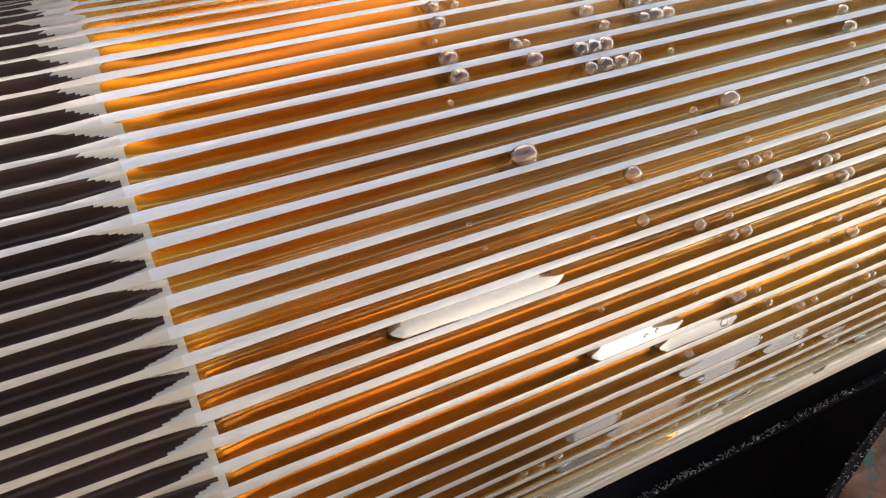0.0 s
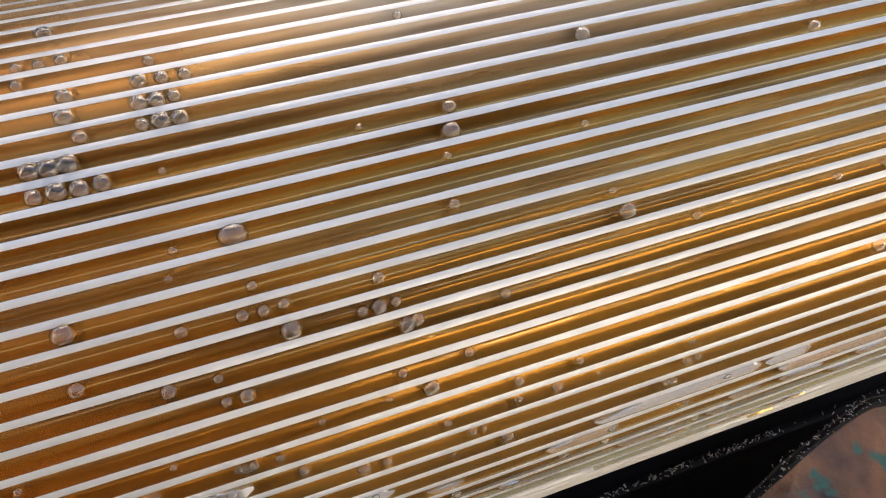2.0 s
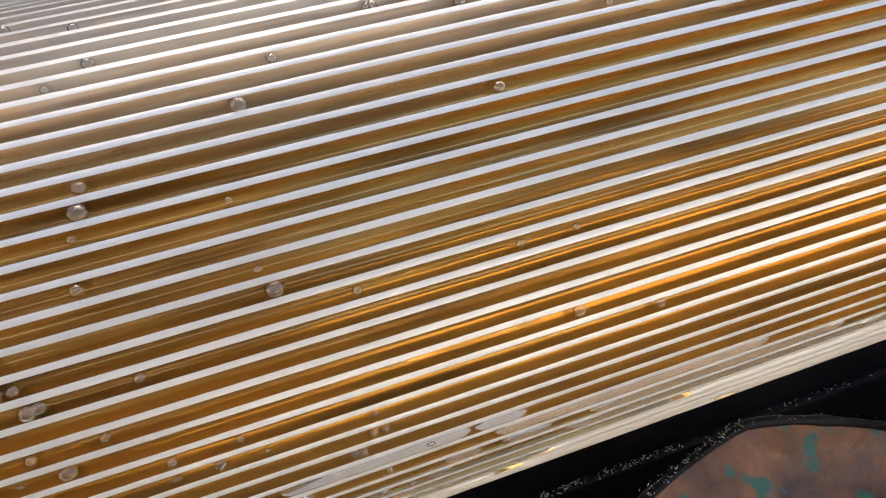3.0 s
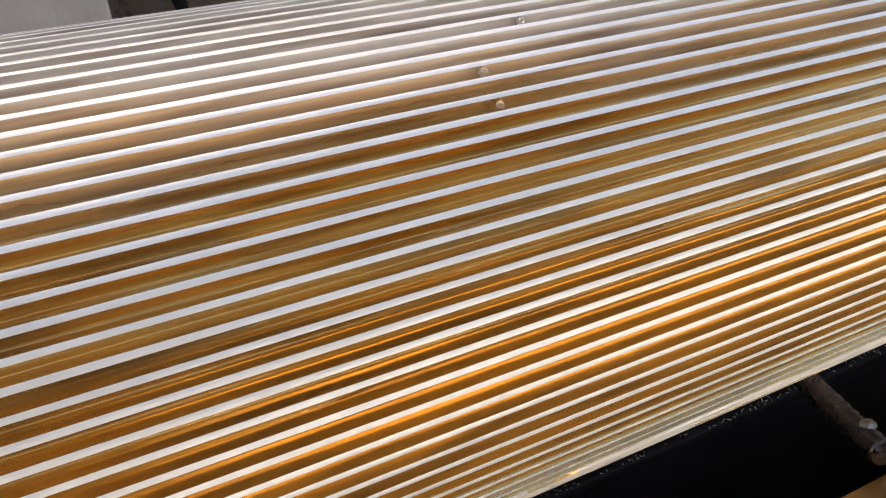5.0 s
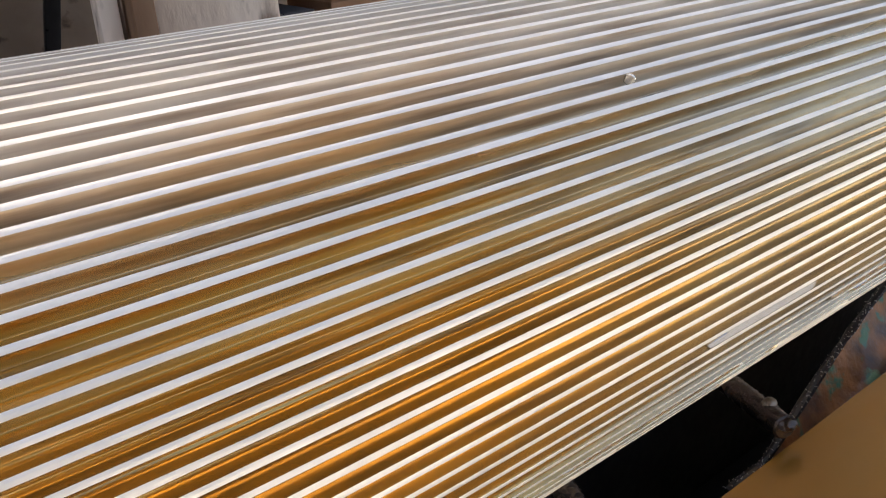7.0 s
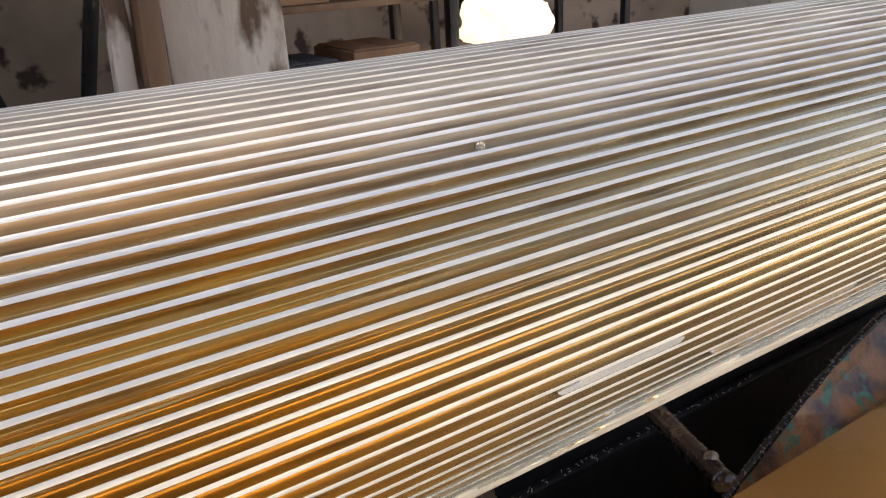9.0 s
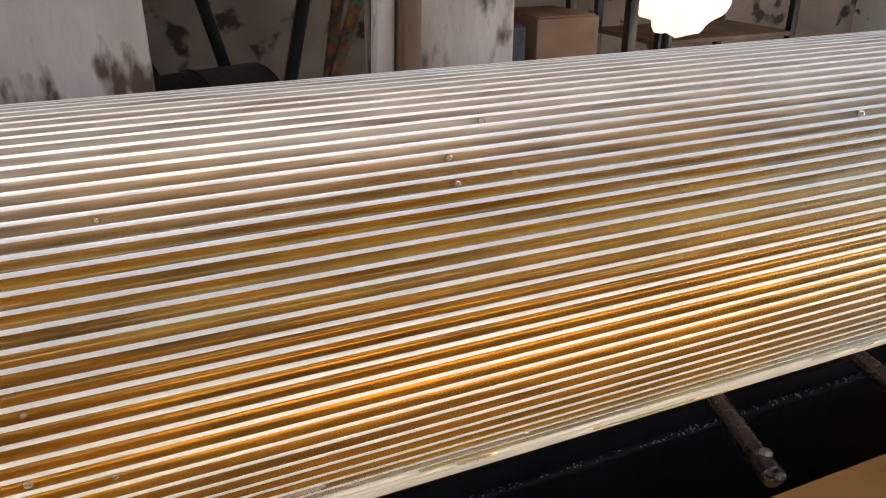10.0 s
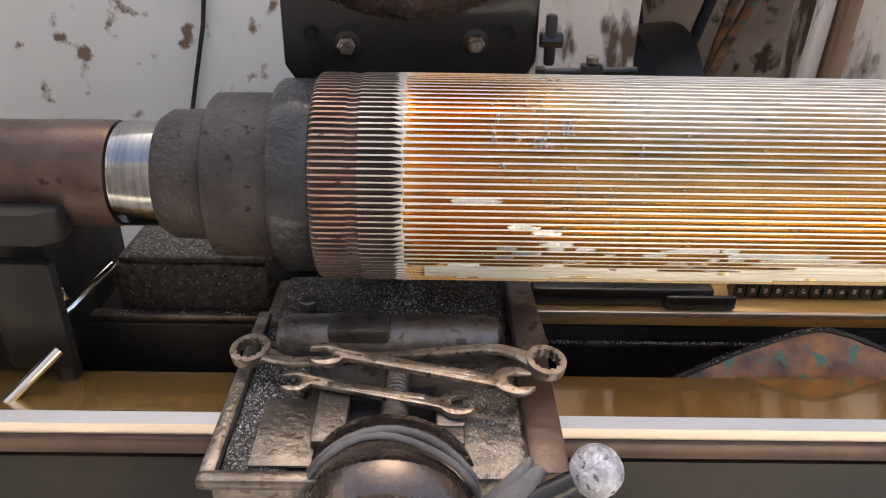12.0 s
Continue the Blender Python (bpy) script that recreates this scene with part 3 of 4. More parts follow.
# ---- oil sheets that bridge a groove, bright in place of reflected sky ----


def glare_sheet(x0, x1, k):
    """A level sheet of oil, pale for reflected sky, that fills groove k from crest to crest, blunt and ragged at its
    ends.
    """
    bm = bmesh.new()
    n, rows = 34, []
    for i in range(n + 1):
        u = i / n
        x = x0 + (x1 - x0) * u
        edge = min(u, 1 - u) * (x1 - x0)
        w = min(1.0, 0.25 + edge / 0.004)
        low = -0.345 * min(1.0, w + 0.25 * noise.noise((x * 60, k * 3.1, 0)))
        high = 0.345 * min(1.0, max(0.0, min(w, 0.55 + 1.4 * noise.noise((x * 28, k * 1.7, 8)) + edge / 0.02)))
        row = []
        for j in range(6):
            v = low + (high - low) * j / 5
            a = (k + 0.5 + v) * 2 * math.pi / N
            r = R - 0.0003 - 0.0005 * (1 - w) - (0.0016 if j == 5 and high < 0.33 else 0)
            row.append(bm.verts.new((x, -r * math.cos(a), r * math.sin(a))))
        rows.append(row)
    for a, b in zip(rows, rows[1:]):
        for j in range(5):
            bm.faces.new((a[j], a[j + 1], b[j + 1], b[j]))
    back = bmesh.ops.extrude_face_region(bm, geom=bm.faces[:])["geom"]
    for v in back:
        if isinstance(v, bmesh.types.BMVert):
            v.co.y, v.co.z = v.co.y * 0.982, v.co.z * 0.982
    return tagged(part("oil_glare_film", bm, SHEET_GLARE, None), "smooth oil sheet in a roll groove, pale for its reflection", "oil film", "oil films in the grooves")


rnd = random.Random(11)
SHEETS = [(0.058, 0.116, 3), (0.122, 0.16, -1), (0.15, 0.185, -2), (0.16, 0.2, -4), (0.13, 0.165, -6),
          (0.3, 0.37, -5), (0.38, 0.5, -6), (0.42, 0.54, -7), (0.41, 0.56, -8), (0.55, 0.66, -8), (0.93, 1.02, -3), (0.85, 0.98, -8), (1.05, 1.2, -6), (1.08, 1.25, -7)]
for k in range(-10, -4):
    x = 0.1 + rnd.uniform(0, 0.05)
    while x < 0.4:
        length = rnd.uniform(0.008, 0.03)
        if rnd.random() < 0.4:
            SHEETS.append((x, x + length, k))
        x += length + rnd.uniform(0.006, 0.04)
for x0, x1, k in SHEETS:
    glare_sheet(x0, x1, k)
for _ in range(46):
    bubble(rnd.uniform(0.09, 0.36), rnd.randint(-9, -1), rnd.uniform(0.3, 0.6), rnd.uniform(0.8, 1.6))

# ---- carriage in front ----
carr = thing("tool_carriage", "chip-strewn cast iron tool carriage on the bed", "carriage")
SZ = -0.175
part("saddle", box(-0.185, 0.175, -0.33, 0.06, BZ + 0.001, SZ - 0.012, 0.008), CAST, carr)
part("apron", box(-0.18, 0.17, -0.345, -0.195, -0.45, BZ - 0.001, 0.008), CAST, carr)
part("rim_left", box(-0.19, -0.172, -0.34, -0.05, SZ - 0.011, SZ + 0.004, 0.005), CAST, carr)
part("rim_front", box(-0.19, -0.06, -0.352, -0.335, SZ - 0.011, SZ + 0.004, 0.005), CAST, carr)
part("tray_floor", box(-0.1715, -0.105, -0.3345, -0.06, SZ - 0.0115, SZ - 0.006, 0.001), SWARF_BED, carr, "tray floor covered with chips")
part("raised_pad", box(-0.145, -0.08, -0.325, -0.22, SZ - 0.0055, SZ - 0.002, 0.002), CAST, carr)
part("slide_left", box(-0.085, -0.05, -0.3, -0.205, SZ - 0.011, SZ + 0.008, 0.003), CAST, carr)
part("slide_front", box(-0.049, 0.075, -0.3, -0.275, SZ - 0.011, SZ + 0.008, 0.003), CAST, carr)
part("slide_right", box(0.045, 0.076, -0.274, -0.2, SZ - 0.011, SZ + 0.008, 0.003), CAST, carr)
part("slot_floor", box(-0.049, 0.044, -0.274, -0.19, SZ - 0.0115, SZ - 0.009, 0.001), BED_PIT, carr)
bm = bmesh.new()
prof = []
for i in range(18):
    prof += [(0.0 + i * 0.0065, 0.0115), (0.0025 + i * 0.0065, 0.015), (0.0045 + i * 0.0065, 0.015)]
part("feed_screw", lathe(prof, pose(0.0, -0.29, SZ + 0.002, 0, 0, 90), 28), CAST, carr, "oily threaded feed screw")
# rounded tool block
prof = [(-0.155, 0.012), (-0.152, 0.026), (-0.14, 0.034), (0.105, 0.034), (0.12, 0.03), (0.128, 0.018), (0.13, 0.008)]
part("round_block", lathe(prof, pose(0, -0.105, SZ - 0.004), 40), CAST, carr, "rounded bright cast block")
part("block_tab", box(-0.088, -0.012, -0.137, -0.095, SZ + 0.012, SZ + 0.034, 0.006), CAST, carr)
part("back_plate", box(-0.165, 0.135, -0.08, 0.045, SZ - 0.0115, SZ + 0.002, 0.006), SWARF_BED, carr, "back plate caked with chips")
part("side_arm", prism([(0.136, 0.05), (0.172, 0.05), (0.182, -0.14), (0.142, -0.14)], SZ - 0.0115, SZ + 0.014, 0.004), CAST, carr, "grey flat side arm")
part("right_rail", box(0.14, 0.18, -0.335, -0.141, SZ - 0.0115, SZ + 0.002, 0.004), BED_BROWN, carr, "brown rusty side rail")
part("stud", rod((-0.122, -0.06, SZ), (-0.122, -0.06, SZ + 0.028), 0.012, 6), CAST, carr, "hex stud")

wheel = thing("hand_wheel", "dark bronze ridged hand wheel of the cross slide", "hand wheel")
wm = pose(0.0, -0.30, -0.214, 0, 0, -90)
part("drum", lathe([(0.0, 0.03), (0.0, 0.08), (0.003, 0.087), (0.012, 0.089), (0.014, 0.083), (0.02, 0.083), (0.022, 0.087), (0.026, 0.087), (0.028, 0.084), (0.036, 0.084), (0.038, 0.087), (0.046, 0.087), (0.048, 0.083), (0.062, 0.083), (0.066, 0.086), (0.085, 0.084), (0.098, 0.076), (0.102, 0.062), (0.1, 0.02)], wm, 128), WHEEL, wheel)
bm = bmesh.new()
for i in range(220):
    a = 2 * math.pi * i / 220
    own = box(-0.0006, 0.0006, -0.003, 0.003, -0.0006, 0.0006, 0)
    own.transform(Matrix.Translation((0.0 + 0.0833 * math.cos(a), -0.355, -0.214 + 0.0833 * math.sin(a))) @ Matrix.Rotation(-a, 4, "Y"))
    merge(bm, own)
part("graduation", bm, WHEEL, wheel, "fine ring of knurled marks", smooth=False)
part("crank_arm", tube([(0.06, -0.385, -0.225), (0.11, -0.37, -0.205), (0.15, -0.36, -0.178), (0.185, -0.352, -0.162)], [0.014, 0.013, 0.012, 0.011], 14), BLACK_IRON, wheel, "black crank arm")
part("knob", ball((0.2, -0.35, -0.155), 0.0262, 4, rough=0.03), KNOB, wheel, "scuffed grey ball knob")
rag = thing("rag_cord", "twisted grey rag cord wound round the wheel", "rag")
pts = [(0.0885 * math.cos(a), -0.332 - 0.004 * math.sin(3 * a), -0.214 + 0.0885 * math.sin(a)) for a in [math.pi * (1.02 - 0.06 * i) for i in range(18)]]
part("cord", tube(pts, 0.0048, 10), CLOTH, rag)
part("cord", tube([(x * 0.995, y - 0.009 - 0.004 * math.sin(40 * x), z * 1.002) for x, y, z in pts], 0.004, 10), CLOTH, rag)
part("rag_knot", tube([(0.07, -0.368, -0.212), (0.095, -0.372, -0.2), (0.115, -0.362, -0.186), (0.135, -0.35, -0.176), (0.15, -0.335, -0.168)], [0.008, 0.013, 0.015, 0.013, 0.007], 12), CLOTH, rag)
part("fold", tube([(0.075, -0.36, -0.2), (0.1, -0.36, -0.186), (0.125, -0.345, -0.172), (0.14, -0.325, -0.165)], [0.005, 0.009, 0.009, 0.004], 12), CLOTH, rag)


def open_spanner(length, w1, w2, z0=0.0, t=0.007):
    """Outline of a double open-ended spanner along x, its jaws turned by fifteen degrees."""
    def head(cx, w, face):
        rh, out = w * 1.0, []
        tilt = radians(15)
        jaw = w * 0.5
        c, s = math.cos(tilt), math.sin(tilt)
        def place(u, v):
            return (cx + face * (u * c - v * s), face * (u * s + v * c))
        a0 = math.asin(min(0.95, jaw / rh))
        arc = [(rh * math.cos(a), rh * math.sin(a) * (1.0 if abs(a) > 1.2 else 1.04)) for a in [-math.pi + 0.42 + (math.pi - 0.42 - a0) * i / 12 for i in range(13)]]
        up = [(u, -v) for u, v in reversed(arc)]
        slot = [(rh * 0.95, -jaw), (-0.05 * rh, -jaw), (-0.32 * rh, -jaw * 0.5), (-0.32 * rh, jaw * 0.5), (-0.05 * rh, jaw), (rh * 0.95, jaw)]
        return [place(u, v) for u, v in arc[:-1] + slot + up[1:]]
    a = head(length / 2, w1, 1)
    b = head(-length / 2, w2, -1)
    return prism(a + b, z0, z0 + t, 0.0012)


def spanner(m, length, w1, w2, label):
    sp = thing("open_spanner", label, "spanner", "spanners on the carriage")
    part("body", open_spanner(length, w1, w2), SPANNER, sp)
    inset = box(-length * 0.3, length * 0.3, -0.0045, 0.0045, 0.0069, 0.0076, 0.0004)
    part("raised_panel", inset, SPANNER, sp, "raised panel with worn lettering")
    bm = bmesh.new()
    x = -length * 0.26
    while x < length * 0.26:
        w = random.uniform(0.002, 0.005)
        box(x, x + w, -0.0024, 0.0024, 0.0073, 0.0081, 0, bm)
        x += w + 0.0016
    part("lettering", bm, SPANNER, sp, "worn raised lettering bars", smooth=False)
    sp.matrix_world = m
    return sp


ring = thing("ring_spanner", "worn double ring spanner resting across the carriage", "spanner", "spanners on the carriage")


def ring_head(x, r, m):
    bm = bmesh.new()
    n = 48
    rows = [[], [], [], []]
    for i in range(n):
        a = 2 * math.pi * i / n
        ri = r * (0.68 + 0.05 * (1 if (i % 4) < 2 else -1))
        for q, (rr, z) in enumerate(((r, 0.0), (r, 0.012), (ri, 0.012), (ri, 0.0))):
            rows[q].append(bm.verts.new((rr * math.cos(a), rr * math.sin(a), z)))
    for q in range(4):
        a, b = rows[q], rows[(q + 1) % 4]
        for i in range(n):
            bm.faces.new((a[i], a[(i + 1) % n], b[(i + 1) % n], b[i]))
    bm.transform(m)
    return bm


part("ring_end", ring_head(0, 0.023, pose(0.168, -0.195, -0.148, 8, 6, 0)), SPANNER, ring, "large ring end")
part("ring_end", ring_head(0, 0.0235, pose(-0.172, -0.165, -0.158, 8, -6, 0)), SPANNER, ring, "large ring end")
def flat_bar(points, widths, thick):
    """A flat forged bar through the points, lying on its broad side."""
    pts = [Vector(p) for p in points]
    bm, rings = bmesh.new(), []
    for i, p in enumerate(pts):
        d = (pts[min(i + 1, len(pts) - 1)] - pts[max(i - 1, 0)]).normalized()
        side = Vector((-d.y, d.x, 0)).normalized()
        up = d.cross(side)
        w, t = widths[i], thick
        rings.append([bm.verts.new(p + side * a * w + up * b * t) for a, b in ((-1, -0.4), (-0.75, -1), (0.75, -1), (1, -0.4), (1, 0.4), (0.75, 1), (-0.75, 1), (-1, 0.4))])
    for a, b in zip(rings, rings[1:]):
        for i in range(8):
            bm.faces.new((a[i], a[(i + 1) % 8], b[(i + 1) % 8], b[i]))
    bm.faces.new(rings[0])
    bm.faces.new(rings[-1])
    return bm


bm = flat_bar([(0.151, -0.193, -0.141), (0.135, -0.184, -0.1385), (0.118, -0.178, -0.1375), (0.1, -0.176, -0.1377), (0.0, -0.182, -0.145), (-0.08, -0.187, -0.1505), (-0.12, -0.188, -0.152), (-0.136, -0.183, -0.1522), (-0.152, -0.174, -0.1525)],
              [0.011, 0.008, 0.0068, 0.0062, 0.006, 0.0065, 0.007, 0.009, 0.012], 0.0042)
part("shank", bm, SPANNER, ring)

spanner(pose(0.0255, -0.2145, -0.1410, 0, 3.3, -7.9), 0.211, 0.0235, 0.0205, "worn double open-ended spanner with raised lettering on the carriage")
spanner(pose(-0.022, -0.229, -0.1645, 0, 0, -11.0), 0.184, 0.0205, 0.0185, "smaller worn open-ended spanner lying on the carriage")

# ---- block on the rear way and the lever ----
blk = thing("slide_block", "chip-covered dark slide block standing on the rear way", "slide block")
part("body", prism([(-0.425, 0.055), (-0.2, 0.055), (-0.175, 0.19), (-0.42, 0.19)], BZ + 0.001, -0.165, 0.012), SWARF_BED, blk)
part("top_plate", prism([(-0.415, 0.062), (-0.205, 0.062), (-0.185, 0.185), (-0.412, 0.185)], -0.166, -0.156, 0.004), SWARF_BED, blk, "top caked with metal chips")
part("foot_plate", box(-0.46, -0.19, 0.035, 0.054, BZ + 0.001, BZ + 0.012, 0.003), CAST, blk)
lev = thing("clamp_lever", "bright steel clamp lever with a round boss on a dark post", "lever")
part("post", rod((-0.455, -0.06, -0.56), (-0.455, -0.06, -0.19), 0.017), BLACK_IRON, lev)
part("boss", rod((-0.455, -0.06, -0.19), (-0.455, -0.06, -0.178), 0.017), CAST, lev)
part("handle", tube([(-0.45, -0.068, -0.178), (-0.435, -0.05, -0.17), (-0.42, -0.01, -0.158), (-0.405, 0.025, -0.148)], [0.006, 0.0065, 0.006, 0.006], 12), CHROME, lev, "bright lever bar")
lev2 = thing("long_lever", "bright steel bar leaning across the bed", "lever")
part("bar", rod((-0.58, -0.22, -0.33), (-0.435, -0.1, -0.2), 0.0075), CHROME, lev2)
lev3 = thing("blue_lever", "shiny bluish steel rod beside the clamp lever", "lever")
part("bar", rod((-0.62, -0.1, -0.22), (-0.46, -0.01, -0.17), 0.013), CHROME, lev3)

# ---- grinding head behind the roll ----
gh = thing("grinding_head", "black oily grinding head bracket behind the roll", "machine head")
GY = 0.19
plate = prism([(-0.178, 0.26), (-0.178, 0.09), (-0.155, 0.055), (0.155, 0.055), (0.182, 0.1), (0.182, 0.26)], -0.03, 0.0, 0.005, pose(0, GY, 0, 90, 0, 0))
part("front_plate", plate, BLACK_IRON, gh, "black front plate with chamfered corners")
part("drum", lathe([(-0.06, 0.2), (-0.055, 0.225), (-0.045, 0.237), (-0.03, 0.24), (0.0, 0.24), (0.01, 0.225), (0.0102, 0.1)], pose(0, GY - 0.011, 0.405, 0, 0, 90), 96), WHEEL, gh, "glossy dark drum housing")
part("neck", box(-0.12, 0.12, GY + 0.031, GY + 0.16, -0.2, 0.2, 0.012), BLACK_IRON, gh)
part("base_slide", box(-0.2, 0.2, GY + 0.0, GY + 0.5, BZ - 0.2, -0.2005, 0.01), BLACK_IRON, gh)
part("pedestal", box(-0.25, 0.25, GY + 0.02, GY + 0.5, FLOOR_Z, BZ - 0.201, 0.02), BED_PAINT, gh)
for bx, bz in ((-0.087, 0.121), (0.094, 0.126)):
    part("washer", rod((bx, GY + 0.0005, bz), (bx, GY - 0.004, bz), 0.019, 28), BLACK_IRON, gh)
    part("nut", rod((bx, GY - 0.0042, bz), (bx, GY - 0.014, bz), 0.0135, 6), SPANNER, gh, "steel hex nut")
    part("bolt_end", rod((bx, GY - 0.0142, bz), (bx, GY - 0.03, bz), 0.0075, 16), SPANNER, gh, "steel bolt end")
for bx, bz in ((-0.137, 0.136), (0.14, 0.14)):
    part("hole", lathe([(0, 0.0095), (0.0022, 0.0105), (0.0022, 0.0085), (0.0005, 0.0075)], pose(bx, GY - 0.0002, bz, 0, 0, -90), 24), BED_PIT, gh, "dark bored hole")
part("side_bolt", rod((0.183, GY - 0.015, 0.135), (0.215, GY - 0.015, 0.135), 0.011, 6), BLACK_IRON, gh, "black side bolt")
part("side_clip", box(0.19, 0.205, GY - 0.024, GY - 0.006, 0.1, 0.17, 0.004), BLACK_IRON, gh)

stop = thing("stop_rod", "dark rod with a clamp nut behind the roll", "rod")
part("bar", rod((0.19, 0.2, 0.082), (0.33, 0.2, 0.087), 0.006), BLACK_IRON, stop)
part("clamp_nut", rod((0.264, 0.2, 0.0965), (0.264, 0.2, 0.108), 0.010, 6), SPANNER, stop)
part("clamp_body", box(0.248, 0.28, 0.189, 0.211, 0.074, 0.096, 0.004), BLACK_IRON, stop)
part("stand", box(0.183, 0.198, 0.19, 0.21, RZ + 0.001, 0.09, 0.003), BLACK_IRON, stop)

post = thing("wooden_post", "brown wooden post leaning beside the pillar", "post")
part("plank", prism([(0.955, -1.04), (0.995, -1.04), (1.042, 0.5), (1.01, 0.5)], -0.03, 0.03, 0.004, pose(0, 0.96, 0, 90, 0, 0)), WOOD, post)
part("batten", prism([(0.905, -1.04), (0.945, -1.04), (1.0, 0.5), (0.972, 0.5)], -0.02, 0.02, 0.004, pose(0, 0.985, 0, 90, 0, 0)), PILLAR_M, post)

cable = thing("wall_cable", "thin black cable hanging down the cream wall", "cable")
part("cord", tube([(-0.50, 1.088, 0.6), (-0.52, 1.088, 0.2), (-0.56, 1.088, -0.05), (-0.62, 1.088, -0.28), (-0.66, 1.088, -0.6)], 0.006, 8), RUBBER, cable)

# ---- things in the back store ----
def crate(x0, x1, y0, y1, z0, z1, m, label, cat="box", name="storage_box"):
    c = thing(name, label, cat)
    part("body", box(x0, x1, y0, y1, z0, z1, 0.006), m, c)
    part("lid_flap", box(x0 + 0.01, (x0 + x1) / 2 - 0.002, y0 + 0.01, y1 - 0.01, z1 + 0.0005, z1 + 0.006, 0.001), m, c)
    part("lid_flap", box((x0 + x1) / 2 + 0.002, x1 - 0.01, y0 + 0.01, y1 - 0.01, z1 + 0.0005, z1 + 0.006, 0.001), m, c)
    return c


def shelf(x0, x1, y0, y1, levels, label):
    s = thing("store_shelf", label, "shelf", "store shelves")
    for z in levels:
        part("board", box(x0, x1, y0, y1, z - 0.02, z, 0.002), WOOD, s)
    for x in (x0, x1 - 0.03):
        for y in (y0, y1 - 0.03):
            part("upright", box(x - 0.002, x + 0.032, y - 0.002, y + 0.032, FLOOR_Z, levels[-1] + 0.03, 0.002), BLACK_IRON, s)
    return s


shelf(1.45, 2.15, 1.75, 2.15, (-0.75, -0.35, 0.05, 0.45), "dark shelf with boxes in the back store")
crate(1.50, 1.72, 1.78, 2.05, 0.0505, 0.25, CARDBOARD, "brown cardboard box on the store shelf")
crate(1.78, 2.02, 1.78, 2.08, -0.3495, -0.1, CARDBOARD, "brown cardboard box on the store shelf")
crate(1.52, 1.74, 1.78, 2.05, -0.3495, -0.12, DARKWALL, "dark grey box on the store shelf")
crate(1.79, 2.0, 1.8, 2.05, 0.0505, 0.2, RUST, "rusty tin box on the store shelf")
shelf(2.7, 3.5, 2.3, 2.8, (-0.75, -0.3, 0.1), "dark shelf with sacks in the back store")
sk = thing("white_sack", "crumpled white sack on the store shelf", "sack")
part("sack", ball((3.05, 2.55, 0.235), 0.16, 4, (1.6, 1.0, 0.84), 0.12), SACK, sk)
for i, (x, tilt) in enumerate(((0.62, 12), (0.72, 18), (0.8, -14), (0.9, 8), (0.68, -22))):
    p = thing("scrap_bar", "dark rusty bar leaning in the back store", "scrap bar", "leaning bars")
    part("bar", box(-0.02, 0.02, -0.015, 0.015, 0, 1.5, 0.004), RUST if i % 2 else BLACK_IRON, p)
    p.matrix_world = pose(x + 0.25, 2.2 + 0.1 * i, FLOOR_Z, 8, tilt, 0)
drum = thing("steel_drum", "dark rust-flecked drum lying in the back store", "drum")
part("shell", lathe([(0, 0.16), (0.0, 0.19), (0.01, 0.2), (0.2, 0.2), (0.21, 0.207), (0.22, 0.2), (0.42, 0.2), (0.43, 0.19), (0.43, 0.16)], pose(0.5, 1.75, FLOOR_Z + 0.66, 0, 0, 20), 40), BED_PAINT, drum)
part("cradle", box(0.48, 0.9, 1.68, 2.0, FLOOR_Z, FLOOR_Z + 0.47, 0.01), WOOD, drum, "wooden cradle")

# Glowing lumps stand for a sunlit thing; the stand and bracket are made up.
lamp = thing("sunlit_thing", "glowing stand-in for a warm sunlit thing in the back store", "lamp")
GLOW = bpy.data.materials.new("sunlit_glow")
GLOW.use_nodes = True
GLOW.node_tree.nodes["Principled BSDF"].inputs["Emission Color"].default_value = (1, 0.79, 0.56, 1)
GLOW.node_tree.nodes["Principled BSDF"].inputs["Emission Strength"].default_value = 0.55
part("glow_lump", ball((2.42, 1.84, -0.07), 0.13, 4, (1.35, 0.6, 0.95), 0.35), GLOW, lamp, "glowing lump for a sunlit surface")
part("glow_lump", ball((2.32, 1.86, 0.16), 0.04, 3, (1.3, 0.8, 0.7)), GLOW, lamp, "small glowing lump for a sunlit surface")
part("stand", rod((2.45, 1.95, FLOOR_Z), (2.45, 1.95, 0.2), 0.02), BLACK_IRON, lamp)
part("bracket", box(2.3, 2.6, 1.93, 1.97, -0.03, 0.2, 0.01), BLACK_IRON, lamp)


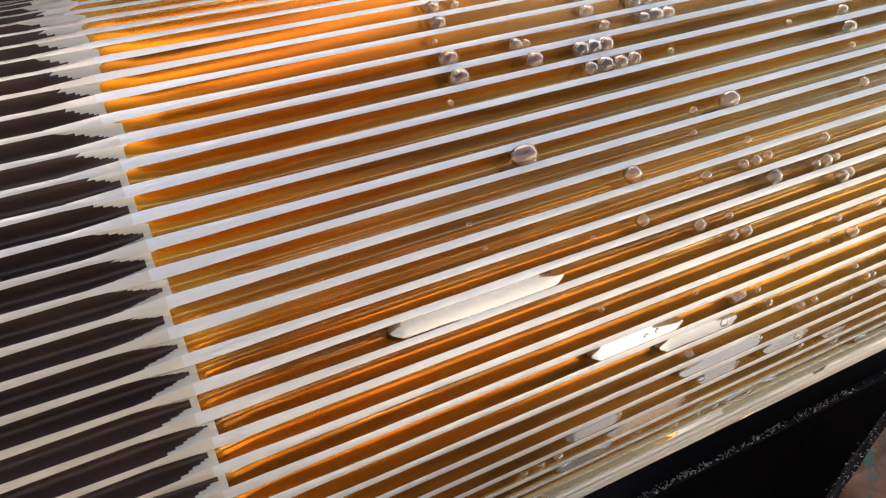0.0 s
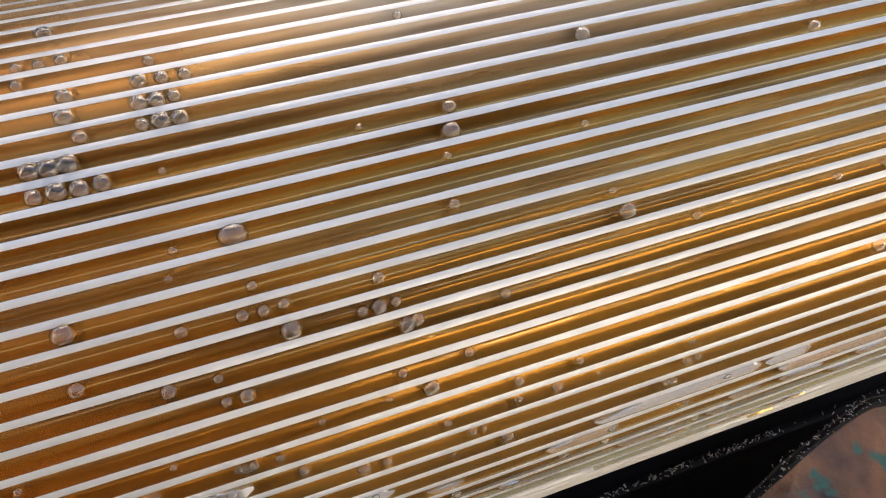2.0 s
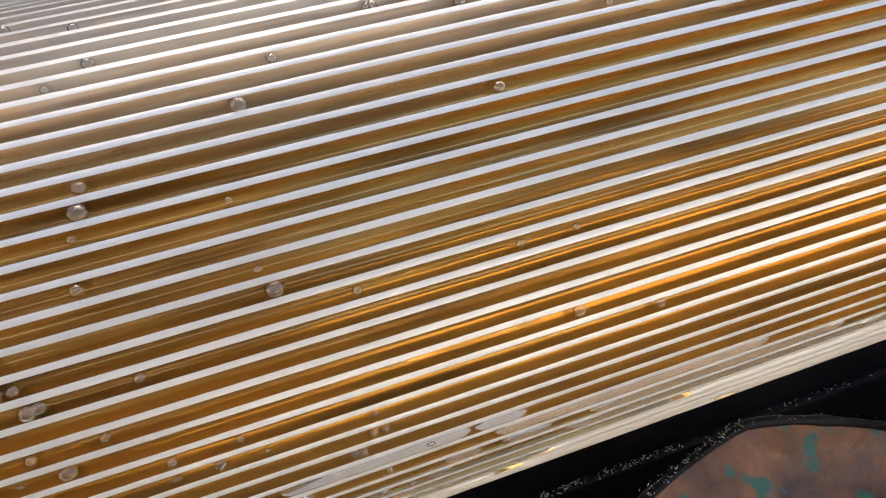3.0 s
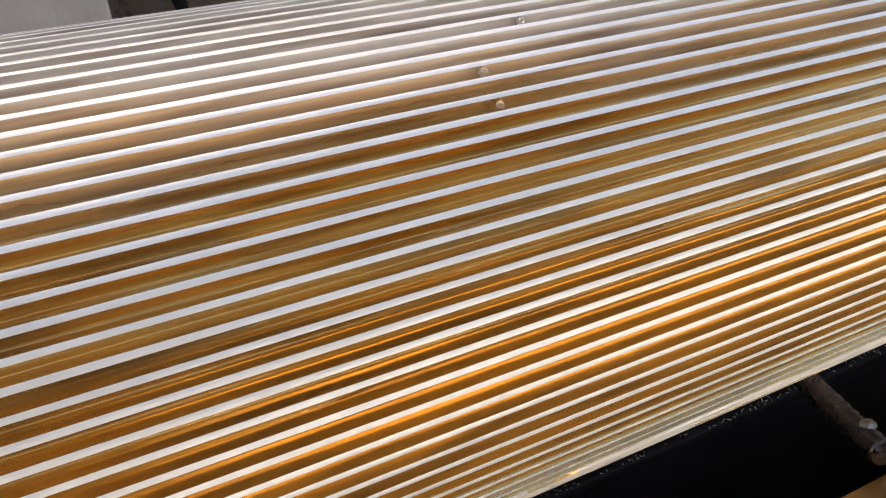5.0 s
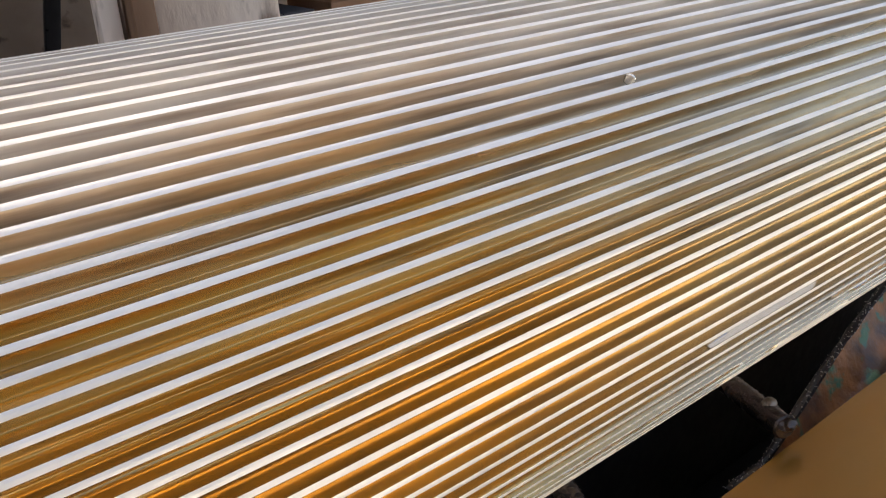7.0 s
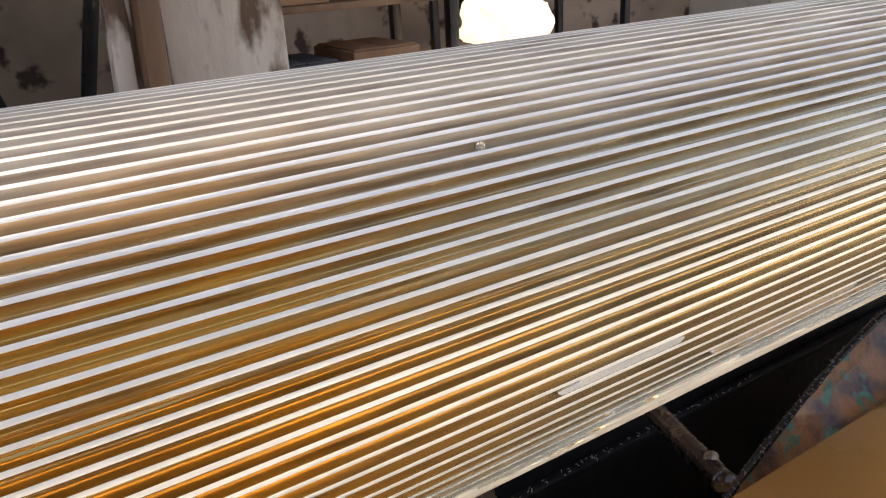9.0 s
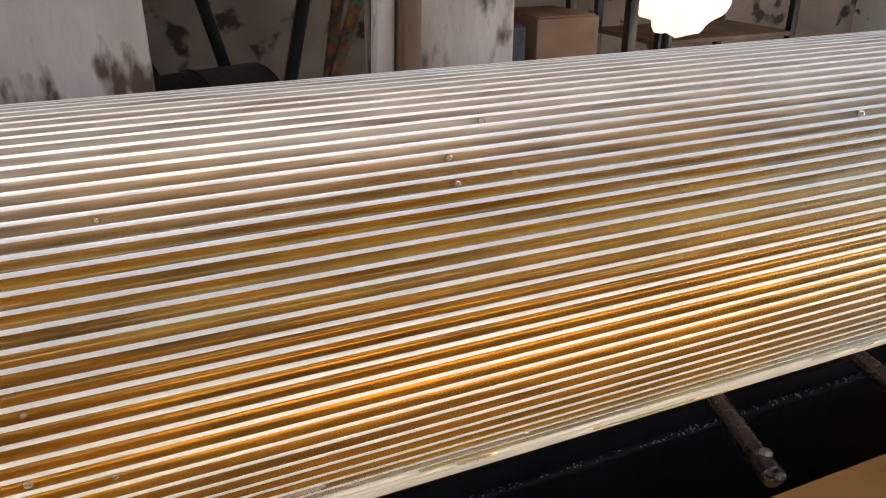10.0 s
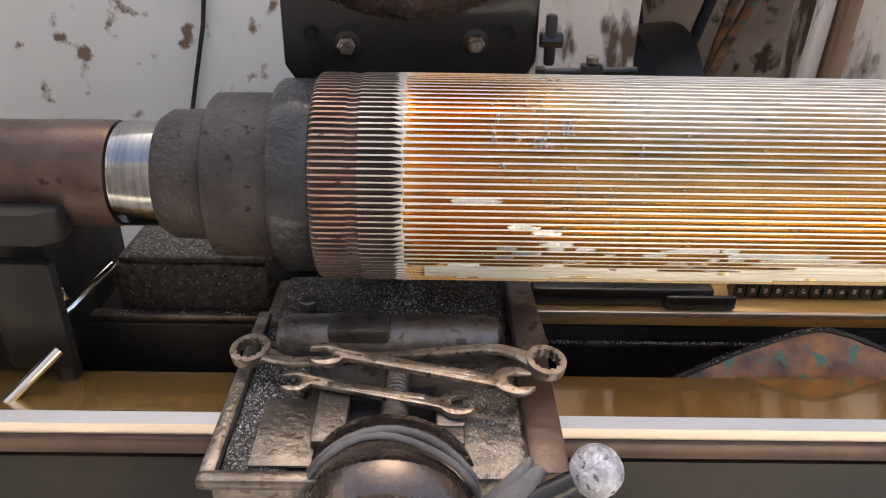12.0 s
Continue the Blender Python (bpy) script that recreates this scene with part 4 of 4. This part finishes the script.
# ---- loose chips ----
def chips(name, label, zones, seed):
    rnd = random.Random(seed)
    verts, faces = [], []
    for x0, x1, y0, y1, z, count, s in zones:
        for _ in range(count):
            c = Vector((rnd.uniform(x0, x1), rnd.uniform(y0, y1), z + s * 0.4))
            e = Euler((rnd.uniform(-0.9, 0.9), rnd.uniform(-0.9, 0.9), rnd.uniform(0, 6.3))).to_matrix()
            l = s * rnd.uniform(0.5, 1.5)
            b = len(verts)
            for p in ((-l, -0.3 * s, 0), (l, -0.2 * s, 0), (l * 0.8, 0.3 * s, 0), (-l * 0.7, 0.25 * s, 0), (0, 0, 0.5 * s)):
                verts.append(c + e @ Vector(p))
            faces += [(b, b + 1, b + 4), (b + 1, b + 2, b + 4), (b + 2, b + 3, b + 4), (b + 3, b, b + 4), (b + 3, b + 2, b + 1, b)]
    me = bpy.data.meshes.new(name)
    me.from_pydata(verts, [], faces)
    me.materials.append(CHIP)
    return tagged(new(name, me), label, "metal chips", kind="stuff")


chips("carriage_chips", "small bright metal chips scattered over the carriage", [
    (-0.17, -0.108, -0.33, -0.07, SZ - 0.006, 1500, 0.0013), (-0.16, 0.13, -0.075, 0.04, SZ + 0.002, 1200, 0.0012), (0.08, 0.138, -0.33, -0.15, SZ - 0.012, 500, 0.0013),
    (-0.03, 0.03, -0.075, 0.03, SZ + 0.002, 260, 0.0013)], 3)
chips("block_chips", "small bright metal chips on the slide block", [(-0.405, -0.2, 0.07, 0.18, -0.156, 1100, 0.0013), (-0.45, -0.19, 0.037, 0.052, BZ + 0.012, 50, 0.002)], 4)
chips("bed_chips", "fine bright chips lying along the bed", [
    (0.2, 0.62, 0.139, 0.147, -0.353, 320, 0.0018), (0.62, 1.5, 0.139, 0.147, -0.353, 160, 0.0018), (-0.6, -0.2, -0.09, -0.08, -0.29, 0, 0.002), (-0.52, -0.3, -0.074, 0.02, -0.56, 160, 0.003)], 5)


def rim_chips(seed):
    """Bright chips caught along the rims of the bed ribs."""
    rnd = random.Random(seed)
    zones = []
    for line in RIMS:
        for x, y, z in line:
            zones.append((x - 0.003, x + 0.003, y - 0.006, y + 0.004, z + 0.004, rnd.randint(2, 6) if x < line[60][0] else rnd.randint(0, 1), 0.0011))
    return zones


chips("rim_chips", "bright chips caught along the rusty rib rims", rim_chips(8), 9)
